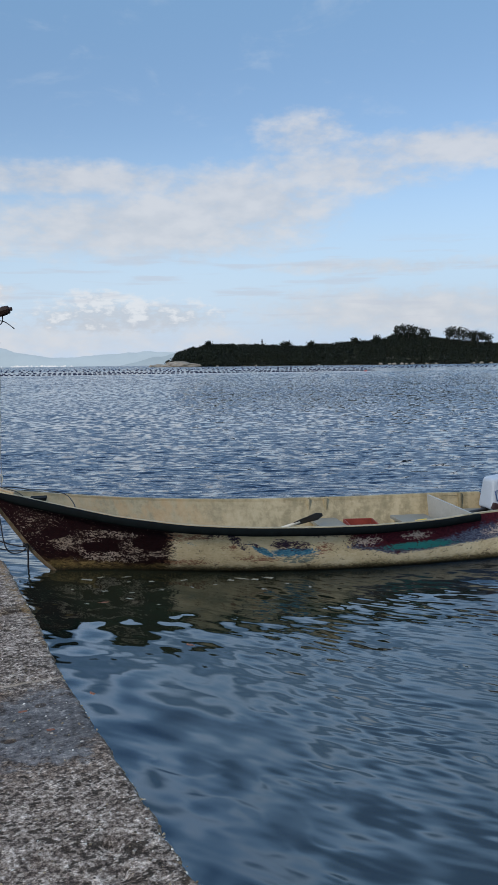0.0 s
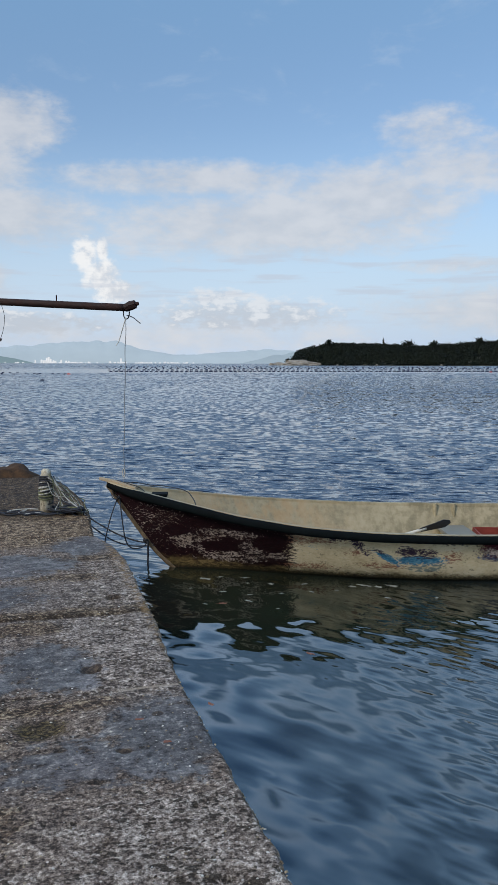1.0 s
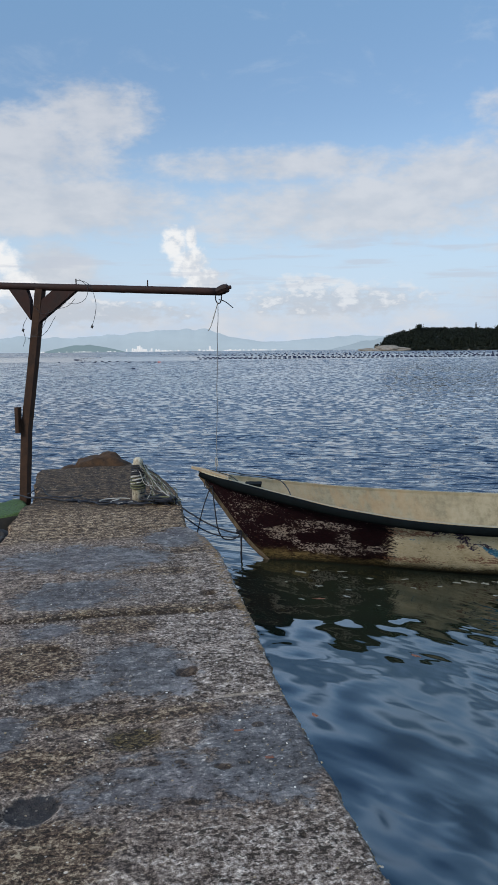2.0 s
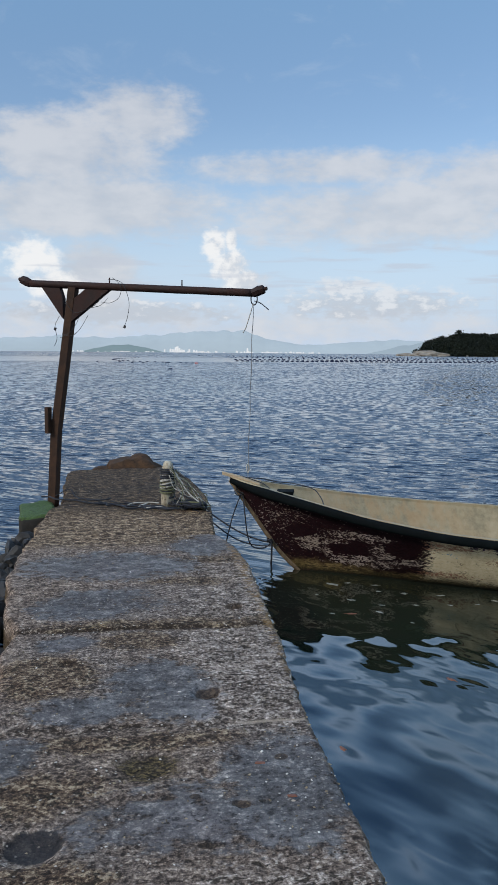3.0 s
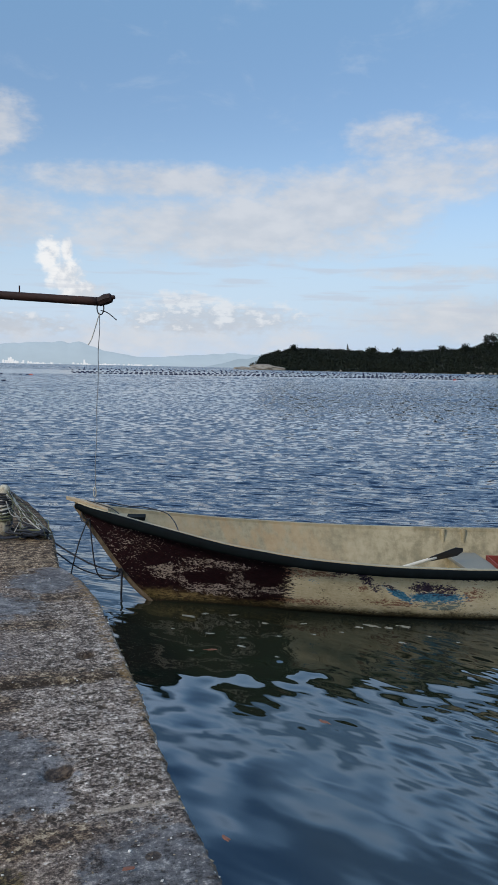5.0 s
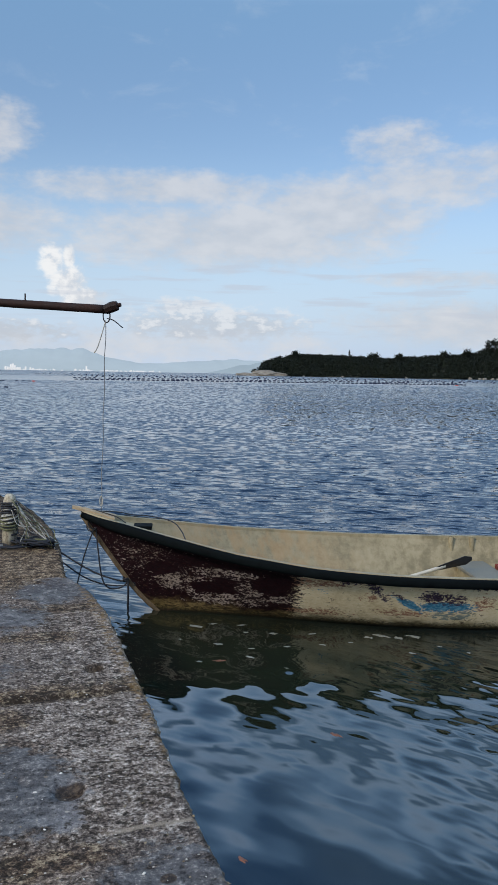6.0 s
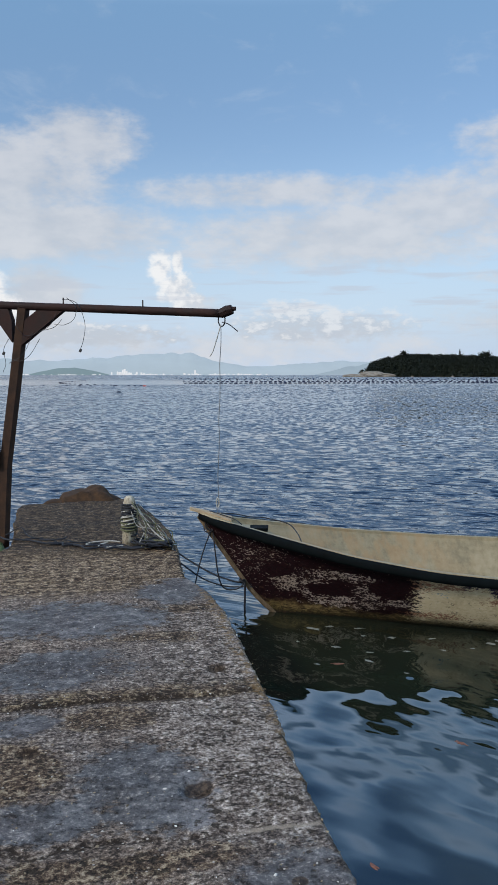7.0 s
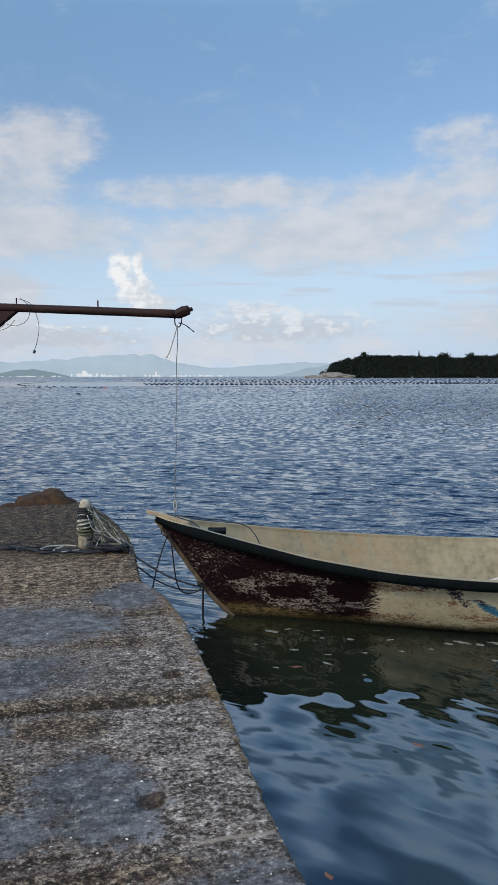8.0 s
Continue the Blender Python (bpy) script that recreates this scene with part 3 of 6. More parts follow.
    pale = most(n.blob(x, z, 3.40, 0.335, 0.17, 0.05), n.blob(x, z, 2.90, 0.31, 0.17, 0.06), n.math("MULTIPLY", n.blob(x, z, 4.35, 0.30, 0.25, 0.08), 0.8))
    aft_col = n.mix(ragged(pale, 13.0, 0.55, 0.9), aft_col, srgb(196, 176, 160))
    col = n.mix(aft, col, aft_col)
    # maroon bow, flaked to a grey-cream ground along its middle
    bow = n.step(n.math("ADD", x, n.math("ADD", off(wob, 0.12), off(fine, 1.1))), 1.12, 1.07)
    worn = most(n.blob(x, z, 0.20, 0.29, 0.27, 0.10), n.blob(x, z, 0.50, 0.405, 0.34, 0.05), n.blob(x, z, 0.55, 0.155, 0.36, 0.07), n.blob(x, z, 0.72, 0.27, 0.12, 0.11), n.blob(x, z, 1.0, 0.20, 0.20, 0.05), n.math("MULTIPLY", n.blob(x, z, -0.15, 0.52, 0.26, 0.18), 0.25))
    sound = most(n.blob(x, z, 0.42, 0.262, 0.16, 0.05), n.blob(x, z, 0.90, 0.33, 0.17, 0.08), n.blob(x, z, 1.0, 0.095, 0.17, 0.045), n.blob(x, z, 0.02, 0.40, 0.12, 0.06))
    bare_at = n.math("SUBTRACT", n.math("ADD", 0.585, n.step(sound, -0.2, 0.35, 0.0, 0.10)), n.step(worn, -0.5, 0.8, 0.0, 0.082))
    bare = n.step(fine, bare_at, n.math("ADD", bare_at, 0.012))
    maroon = n.mix(n.step(fleck, 0.4, 0.6), srgb(19, 5, 8), srgb(33, 10, 14))
    bow_col = n.mix(bare, maroon, n.mix(n.step(wob, 0.35, 0.7), srgb(140, 126, 112), srgb(176, 160, 148)))
    col = n.mix(bow, col, bow_col)
    # tan and green weed low on the bow, grime and a wet line along the water
    low = n.step(n.math("ADD", z, n.math("ADD", off(flake, 0.25), n.math("MULTIPLY", n.step(x, 0.0, 0.8), 0.03))), 0.15, 0.06)
    col = n.mix(n.math("MULTIPLY", low, n.step(streak, 0.40, 0.56, 0.25, 0.9)), col, n.ramp(wob, [(0.38, srgb(60, 54, 30)), (0.5, srgb(116, 98, 60)), (0.62, srgb(150, 128, 84))]))
    grime = n.step(n.math("ADD", z, off(fine, 0.34)), 0.075, 0.03)
    col = n.mix(n.math("MULTIPLY", grime, 0.85), col, n.mix(n.step(chip, 0.42, 0.58), srgb(34, 31, 18), srgb(78, 66, 38)))
    wet = n.step(n.math("ADD", z, off(fleck, 0.05)), 0.03, 0.01)
    col = n.mix(wet, col, srgb(30, 28, 18))
    specks = n.math("MULTIPLY", n.step(n.noise(n.scaled(co, 1.0, 1.0, 1.5), 17.0, 7, 0.78), n.step(z, 0.10, 0.30, 0.57, 0.60), n.step(z, 0.10, 0.30, 0.60, 0.63)), n.step(grain, 0.3, 0.5))
    col = n.mix(n.math("MULTIPLY", specks, 0.8), col, srgb(62, 42, 32))
    n.put(p.inputs["Base Color"], col)
    n.put(p.inputs["Roughness"], n.step(flake, 0.3, 0.7, 0.5, 0.8))
    p.inputs["Specular IOR Level"].default_value = 0.15
    n.put(p.inputs["Normal"], n.bump(n.math("ADD", flake, n.math("MULTIPLY", fine, 0.8)), 0.6, 0.008))
    return m


def liner_material():
    m, n, p = material("stained_boat_liner")
    co = n.coord()
    x, y, z = n.sep(co)
    wob = n.noise(n.scaled(co, 1, 1, 0.4), 3.0, 6, 0.65)
    mid = n.noise(co, 14.0, 6, 0.7)
    drip = n.noise(n.scaled(co, 9, 9, 0.8), 1.0, 4)
    t = n.math("ADD", n.math("ADD", n.math("MULTIPLY", wob, 0.3), n.math("MULTIPLY", drip, 0.25)), n.math("MULTIPLY", mid, 0.45))
    col = n.ramp(t, [(0.36, srgb(116, 104, 77)), (0.47, srgb(142, 128, 97)), (0.55, srgb(153, 139, 108)), (0.66, srgb(166, 152, 122))])
    ochre = n.math("MULTIPLY", n.math("MULTIPLY", n.step(x, -0.2, 0.5), n.step(x, 2.2, 0.9)), n.step(drip, 0.35, 0.6))
    col = n.mix(n.math("MULTIPLY", ochre, 0.45), col, srgb(160, 118, 68))
    grime = n.math("MULTIPLY", n.step(x, 1.6, 2.6), n.step(n.math("ADD", n.math("MULTIPLY", drip, 0.6), n.math("MULTIPLY", mid, 0.4)), 0.56, 0.40))
    col = n.mix(n.math("MULTIPLY", grime, 0.38), col, srgb(92, 84, 58))
    n.put(p.inputs["Base Color"], col)
    p.inputs["Roughness"].default_value = 0.6
    n.put(p.inputs["Normal"], n.bump(t, 0.4, 0.006))
    return m


HULL, LINER = hull_material(), liner_material()
# black of the rubber rail, also put where gaps and tube mouths are shaded
RUBBER_AND_SHADE = plain("black_rubber_rail_and_shade", (0.0035, 0.0052, 0.0055), 0.8, vary=0.6, scale=14, bump=0.5, spec=0.06)
GREYPAINT = plain("grey_white_paint", (0.17, 0.16, 0.125), 0.75, vary=0.22, scale=7)
STEMWOOD = plain("worn_stem_wood", (0.12, 0.085, 0.05), 0.8, vary=0.7, scale=22, bump=0.7, spec=0.2)
OLDWOOD = plain("bare_wood", (0.34, 0.25, 0.15), 0.75, vary=0.35, scale=18)
RUST = plain("rusty_dark_steel", (0.026, 0.011, 0.008), 0.75, vary=0.7, scale=9, bump=0.6, spec=0.25)
DARKWOOD = plain("dark_weathered_wood", (0.042, 0.022, 0.013), 0.8, vary=0.65, scale=14, bump=0.6, spec=0.2)

# ---- water ----
def build_water():
    """One sheet to the horizon: fine and choppy on the open side, flat elsewhere."""
    rng = np.random.RandomState(7)
    angles = np.concatenate([np.arange(-46, 24, 0.085), np.arange(24, 314, 5.8)])
    angles = np.radians(angles)
    r, radii = 6.0, [0.5, 1.5, 3.0, 4.5]
    while r < 75:
        radii.append(r)
        r += max(0.035, r * r / 5000)
    radii += list(np.geomspace(80, 4900, 26))
    R, A = np.meshgrid(np.array(radii), angles, indexing="ij")
    R, A = R.astype(np.float32), A.astype(np.float32)
    X, Y = R * np.sin(A), R * np.cos(A)
    step = np.maximum(0.035, R * R / 5000)
    Z = np.zeros_like(X)
    for _ in range(70):
        lam = 0.18 * (0.95 / 0.18) ** rng.rand() if _ < 60 else 1.0 + 3 * rng.rand()
        th = rng.normal(0, 0.5)
        kx, ky = math.sin(th) * 2 * math.pi / lam, math.cos(th) * 2 * math.pi / lam
        amp = 0.0021 * lam ** 0.9 * (1.0 if lam < 0.95 else 0.25)
        keep = np.clip((lam / step - 2.0) / 1.6, 0, 1)
        wob = 0.35 * lam * np.sin(X * 0.9 / lam + rng.rand() * 6) 
        Z += amp * keep * np.sin(kx * X + ky * (Y + wob) + rng.rand() * 6.28)
    lee = np.clip((Y + 0.35 * X - 7.2) / 4.0, 0, 1)
    fade = np.clip((90 - R) / 40, 0, 1)
    Z *= lee * lee * (3 - 2 * lee) * fade * (np.cos(A) > 0)
    n, m = X.shape
    verts = [(0.0, 0.0, 0.0)] + list(zip(X.ravel().tolist(), Y.ravel().tolist(), Z.ravel().tolist()))
    faces = [(0, 1 + (k + 1) % m, 1 + k) for k in range(m)]
    for i in range(n - 1):
        o = 1 + i * m
        for k in range(m):
            k2 = (k + 1) % m
            faces.append((o + k, o + k2, o + m + k2, o + m + k))
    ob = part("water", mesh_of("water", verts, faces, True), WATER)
    tagged(ob, "dark blue sheltered sea water with small chop", "water", kind="structure")


build_water()

# ---- jetty ----
JETTY = pose(0, 1.5, 0, 0, 0, 28.02)
DECK = 0.45
EDGE_R = [(-9, 0.012), (0.5, 0.006), (1.4, -0.006), (2.24, -0.008), (2.8, 0.01), (3.5, 0.05), (4.06, 0.066), (5.0, 0.095), (5.42, 0.072), (5.85, -0.02), (6.05, -0.05), (6.35, -0.035), (7.0, 0.01), (7.76, 0.024), (8.3, -0.01), (8.9, -0.06), (9.6, -0.2), (10.12, -0.36)]
EDGE_L = [(-9, -1.42), (2.5, -1.36), (3.0, -1.33), (3.2, -1.40), (3.67, -1.37), (4.3, -1.52), (5.0, -1.565), (5.9, -1.567), (7.06, -1.53), (7.5, -1.43), (8.02, -1.44), (8.5, -1.49), (9.75, -1.53)]
J_INV = JETTY.inverted()


def jetty_xy(x, y):
    q = J_INV @ Vector((x, y, 0))
    return q.x, q.y


PITS = [(*jetty_xy(-1.967, 4.92), 0.055, 0.035), (*jetty_xy(-1.62, 3.672), 0.065, 0.035), (*jetty_xy(-2.37, 3.744), 0.05, 0.02), (*jetty_xy(-1.144, 2.869), 0.035, 0.018), (*jetty_xy(-1.56, 2.97), 0.13, 0.018), (*jetty_xy(-1.64, 2.38), 0.10, 0.03), (*jetty_xy(-0.86, 2.68), 0.03, 0.014)]


def build_jetty():
    rng = random.Random(4)
    pits = list(PITS)
    for _ in range(170):
        pits.append((rng.uniform(-1.35, -0.03), rng.uniform(0.2, 5.5), rng.uniform(0.008, 0.026), rng.uniform(0.004, 0.012)))
    rows = list(np.arange(-9, 0.2, 0.3)) + list(np.arange(0.2, 4.2, 0.016)) + list(np.arange(4.2, 7.2, 0.028)) + list(np.arange(7.2, 9.76, 0.045))
    cols = 96
    verts, faces = [], []
    arr_pits = np.array(pits)
    n_rows = len(rows)
    for a in rows:
        near = arr_pits[np.abs(arr_pits[:, 1] - a) < arr_pits[:, 2] * 1.5]
        r, l = lerp_list(a, EDGE_R), lerp_list(a, EDGE_L)
        r += 0.010 * noise.noise((a * 2.2, 3.1, 0)) + 0.012 * noise.noise((a * 9, 7.1, 0)) + 0.008 * noise.noise((a * 27, 1.1, 0)) + 0.005 * noise.noise((a * 61, 4.1, 0))
        l += 0.05 * noise.noise((a * 2.4, 9.1, 0)) + 0.025 * noise.noise((a * 9, 5.1, 0))
        stretch = 0.0 if a < 9.0 else (a - 9.0) / 0.75
        line = []
        for k in range(cols + 1):
            f = k / cols
            f = f + 0.18 * math.sin(2 * math.pi * f) / (2 * math.pi)
            c = l + (r - l) * f
            aa = a + stretch * 0.37 * f
            big = noise.fractal((c * 1.1, aa * 1.1, 2.0), 1.0, 2.0, 2)
            mid = noise.fractal((c * 6, aa * 6, 5.0), 0.9, 2.1, 3)
            z = DECK + 0.010 * big + 0.005 * mid
            de = min(r - c, c - l)
            z -= 0.020 * max(0.0, 1 - de / 0.022) ** 2
            z += 0.018 * max(0, min(1, (aa - 6.7) / 0.4))
            for pc, pa, pr, pd in near:
                q = ((c - pc) ** 2 + ((aa - pa) * 1.0) ** 2) / (pr * pr) * (1 + 0.6 * mid)
                if q < 1:
                    z -= pd * (1 - q) ** 0.7
            # shallow joints between pours
            for ja, depth in ((2.37, 0.006), (3.6, 0.014), (6.0, 0.012)):
                z -= depth * max(0, 1 - abs(aa + 0.05 * noise.noise((c * 3, ja, 0)) - ja) / 0.04)
            verts.append((c, aa, z))
    W = cols + 1
    for i in range(n_rows - 1):
        for k in range(cols):
            faces.append((i * W + k, i * W + k + 1, (i + 1) * W + k + 1, (i + 1) * W + k))
    # rough sides going down into the water
    ring = [i * W + cols for i in range(n_rows)] + [(n_rows - 1) * W + k for k in range(cols - 1, -1, -1)] + [i * W for i in range(n_rows - 2, -1, -1)]
    prev = ring
    for z in (0.36, 0.22, 0.08, -0.08, -0.5):
        row = []
        for q, idx in enumerate(ring):
            v = Vector(verts[idx])
            out = Vector((1, 0, 0)) if q < n_rows else (Vector((0, 1, 0)) if q < n_rows + cols else Vector((-1, 0, 0)))
            j = 0.035 * noise.fractal((v.x * 4, v.y * 4, z * 6), 0.8, 2.2, 3) + (0.36 - z) * 0.05 - 0.01
            w2 = v + out * j
            row.append(len(verts))
            verts.append((w2.x, w2.y, z))
        for q in range(len(ring) - 1):
            faces.append((prev[q], row[q], row[q + 1], prev[q + 1]))
        prev = row
    ob = part("jetty", mesh_of("jetty", verts, faces, True), CONCRETE, m=JETTY)
    tagged(ob, "weathered grey concrete jetty with pitted, patched deck", "jetty", kind="structure")


build_jetty()


def build_deck_stones():
    """Loose shell bits and aggregate standing proud of the worn deck and its edge."""
    rng = random.Random(12)
    shapes = []
    for _ in range(7):
        bm = bmesh.new()
        bmesh.ops.create_icosphere(bm, subdivisions=1, radius=1)
        ph = rng.random() * 60
        shapes.append(([v.co * (0.8 + 0.6 * noise.noise(v.co * 1.4 + Vector((ph, 0, 0)))) for v in bm.verts], [tuple(v.index for v in f.verts) for f in bm.faces]))
        bm.free()
    spots = [(rng.uniform(-1.36, -0.02), 0.3 + 5.6 * rng.random() ** 1.5, rng.uniform(0.0025, 0.007), 0.0) for _ in range(1500)]
    for _ in range(900):
        a = 0.3 + 6.0 * rng.random() ** 1.3
        spots.append((lerp_list(a, EDGE_R) - 0.03 + abs(rng.gauss(0, 0.012)), a, rng.uniform(0.003, 0.008), -0.012))
    for name, label, mat, pick in (("deck_stones", "small grey and brown stones set in the worn concrete", DECK_STONE, 0), ("shell_bits", "pale broken shell bits scattered on the jetty deck", SHELL, 1)):
        vs, fs = [], []
        for k, (c, a, r, dz) in enumerate(spots):
            if (k % 5 == 0) != (pick == 1):
                continue
            v0, f0 = shapes[k % 7]
            turn = Matrix.Rotation(rng.random() * 6.28, 3, "Z")
            size = Vector((r * rng.uniform(0.8, 1.5), r * rng.uniform(0.6, 1.1), r * rng.uniform(0.35, 0.7)))
            at = Vector((c, a, DECK + 0.003 + dz))
            o = len(vs)
            vs += [turn @ Vector((q.x * size.x, q.y * size.y, q.z * size.z)) + at for q in v0]
            fs += [tuple(o + t for t in g) for g in f0]
        ob = part(name, mesh_of(name, vs, fs), mat, m=JETTY)
        tagged(ob, label, "stones" if pick == 0 else "shells", kind="stuff")


def stone_material(name, dark, light):
    m, n, p = material(name)
    r = n.add("ShaderNodeNewGeometry").outputs["Random Per Island"]
    grain = n.noise(n.coord(), 160.0, 3)
    n.put(p.inputs["Base Color"], n.ramp(n.math("ADD", n.math("MULTIPLY", r, 0.8), n.math("MULTIPLY", grain, 0.3)), [(0.15, dark), (1.0, light)]))
    p.inputs["Roughness"].default_value = 0.85
    p.inputs["Specular IOR Level"].default_value = 0.2
    return m


DECK_STONE = stone_material("mixed_deck_stone", srgb(52, 44, 38), srgb(158, 140, 112))
SHELL = stone_material("bleached_shell", srgb(132, 124, 112), srgb(226, 220, 208))
build_deck_stones()

# ---- boat ----
BOAT = pose(-2.37, 7.57, 0, 0, 0, 14)
GUN_B = [(-0.64, 0.015), (-0.5, 0.09), (-0.2, 0.24), (0.2, 0.43), (0.6, 0.61), (1.2, 0.80), (1.8, 0.87), (2.4, 0.89), (3.0, 0.88), (3.6, 0.80), (4.1, 0.67), (4.65, 0.56)]
GUN_Z = [(-0.64, 0.83), (-0.5, 0.79), (-0.2, 0.73), (0.2, 0.66), (0.6, 0.59), (1.2, 0.52), (1.8, 0.48), (2.4, 0.462), (3.0, 0.455), (3.6, 0.465), (4.1, 0.49), (4.65, 0.50)]
WL_B = [(0, 0.012), (0.6, 0.15), (1.2, 0.33), (1.8, 0.5), (2.4, 0.6), (3.0, 0.63), (3.6, 0.59), (4.1, 0.53), (4.65, 0.45)]
STERN = 4.65


def smooth_fn(table):
    """A smooth curve through a table of pairs."""
    xs = [q[0] for q in table]
    grid = np.linspace(xs[0], xs[-1], 400)
    ys = np.interp(grid, xs, [q[1] for q in table])
    k = np.hanning(45)
    k /= k.sum()
    pad = np.concatenate([2 * ys[0] - ys[22:0:-1], ys, 2 * ys[-1] - ys[-2:-24:-1]])
    sm = np.convolve(pad, k, "valid")
    return lambda x: float(np.interp(x, grid, sm))


gun_b, gun_z, wl_b = smooth_fn(GUN_B), smooth_fn(GUN_Z), smooth_fn(WL_B)


def hull_point(u, f, inset=0.0):
    """Station u (0 stem, 1 transom), height f (1 gunwale, 0 waterline, -1 keel)."""
    xg = -0.64 + u * (STERN + 0.64)
    zg = gun_z(xg)
    xw = u * STERN
    if f >= 0:
        x = xw + (xg - xw) * (0.91 * f + 0.09 * (1 - (1 - min(1.0, f / 0.3)) ** 2))
        b = wl_b(xw) + (gun_b(xg) - wl_b(xw)) * (f ** 0.75)
        z = zg * f
    else:
        x = xw + 0.25 * (1 - u) * (-f)
        b = wl_b(xw) * (1 + f) ** 0.5 if f > -1 else 0
        z = 0.26 * f
    return x, max(0.0, b - inset), z


def hull_shell(name, fs, inset, stations=56, start=0.0, end=1.0, z_shift=0.0):
    verts, faces = [], []
    n = len(fs)
    for i in range(stations + 1):
        u = start + (end - start) * i / stations
        for sgn in (-1, 1):
            for f in fs:
                x, b, z = hull_point(u, f, inset)
                verts.append((x, sgn * b, z + z_shift))
    for i in range(stations):
        for sd in (0, 1):
            o, o2 = (i * 2 + sd) * n, ((i + 1) * 2 + sd) * n
            for k in range(n - 1):
                q = (o + k, o2 + k, o2 + k + 1, o + k + 1)
                faces.append(q if sd == 0 else tuple(reversed(q)))
    return verts, faces


def build_boat():
    boat = thing("fishing_boat", "old open fishing boat, flaking maroon and cream paint, moored by jetty", "boat", BOAT)
    fs = [-1, -0.7, -0.35, -0.1, 0, 0.08, 0.18, 0.3, 0.45, 0.6, 0.75, 0.9, 1.0]
    v, f = hull_shell("hull", fs, 0.0)
    n = len(fs)
    last = 56 * 2 * n
    for k in range(n - 1):
        f.append((last + k, last + n + k, last + n + k + 1, last + k + 1))
    part("hull", mesh_of("hull", v, f, True), HULL, boat, "flaking maroon, cream and blue painted hull")
    # inner skin
    fi = [0.16, 0.3, 0.45, 0.6, 0.75, 0.9, 1.0]
    v, f = hull_shell("liner", fi, 0.045, start=0.035)
    part("liner", mesh_of("liner", v, f, True), LINER, boat, "stained cream inner skin")
    # gunwale cap
    verts, faces = [], []
    for i in range(57):
        u = i / 56
        for sgn in (-1, 1):
            for ins, dz in ((0.0, 0.0), (0.004, 0.012), (0.05, 0.012), (0.055, -0.02)):
                x, b, z = hull_point(u, 1.0, ins)
                verts.append((x, sgn * b, z + dz))
    for i in range(56):
        for sd in (0, 1):
            o, o2 = (i * 2 + sd) * 4, ((i + 1) * 2 + sd) * 4
            for k in range(3):
                faces.append((o + k, o2 + k, o2 + k + 1, o + k + 1))
    part("gunwale", mesh_of("gunwale", verts, faces), LINER, boat)
    # floor
    verts, faces = [], []
    for i in range(41):
        u = 0.05 + 0.95 * i / 40
        x, b, z = hull_point(u, 0.2, 0.04)
        verts += [(x, -b, 0.105), (x, b, 0.105)]
    faces = [(2 * i, 2 * i + 2, 2 * i + 3, 2 * i + 1) for i in range(40)]
    part("floor_board", mesh_of("floor_board", verts, faces), LINER, boat)
    # rubber rail, one length on each side
    for sgn in (-1, 1):
        pts = []
        for i in range(70):
            u = 0.002 + (0.892 - 0.002) * i / 69
            x, b, z = hull_point(u, 1.0)
            pts.append((x, sgn * (b + 0.012), z - 0.025))
        verts, faces = [], []
        prof = [(-0.012, 0.032), (0.012, 0.034), (0.026, 0.018), (0.028, -0.012), (0.018, -0.036), (-0.006, -0.042)]
        m = len(prof)
        for i, q in enumerate(pts):
            d2 = Vector(pts[min(i + 1, 69)]) - Vector(pts[max(i - 1, 0)])
            nrm = Vector((d2.y, -d2.x, 0)).normalized() * (1 if sgn < 0 else -1)
            wave = 1 + 0.05 * noise.noise((q[0] * 3, sgn, 0)) + 0.2 * max(0, 0.6 - q[0]) / 1.2
            wave *= min(1.0, 0.45 + i / 9)
            for o, dz in prof:
                verts.append(Vector(q) + nrm * o * wave + Vector((0, 0, dz * wave)))
        for i in range(69):
            for k in range(m):
                k2 = (k + 1) % m
                faces.append((i * m + k, i * m + k2, (i + 1) * m + k2, (i + 1) * m + k))
        faces += [tuple(range(m)), tuple(range(69 * m, 70 * m))]
        part("rail", mesh_of("rail", verts, faces, True), RUBBER_AND_SHADE, boat, "black rubber rubbing strake")
    # stem post and wooden bow tip
    st = [hull_point(0, f) for f in (-0.3, 0, 0.2, 0.4, 0.6, 0.8, 0.97)]
    v, f = tube(smooth_path([(q[0] - 0.012, 0, q[2]) for q in st], 5), 0.024, 8, wobble=0.15)
    part("stem_post", mesh_of("stem_post", v, f, True), STEMWOOD, boat, "worn brown wooden stem post")
    bm = bmesh.new()
    prof = [(-0.71, 0.862, 0.016, 0.02), (-0.60, 0.838, 0.03, 0.026), (-0.48, 0.805, 0.06, 0.028), (-0.36, 0.775, 0.10, 0.026)]
    rows = []
    for x, z, b, t in prof:
        rows.append([bm.verts.new(q) for q in ((x, -b, z + t / 2), (x, 0, z + t / 2 + 0.008), (x, b, z + t / 2), (x, b, z - t / 2), (x, -b, z - t / 2))])
    for r1, r2 in zip(rows, rows[1:]):
        for k in range(5):
            bm.faces.new((r1[k], r2[k], r2[(k + 1) % 5], r1[(k + 1) % 5]))
    bm.faces.new(rows[0])
    bm.faces.new(rows[-1])
    part("bow_tip", bm, OLDWOOD, boat, "bare weathered wooden bow tip")
    # short foredeck with a dark opening under it
    verts, faces = [], []
    for i in range(9):
        x = -0.44 + 0.34 * i / 8
        b = gun_b(x) - 0.04
        z = gun_z(x) - 0.03
        verts += [(x, -b, z), (x, 0, z + 0.012), (x, b, z), (x, b, z - 0.02), (x, -b, z - 0.02)]
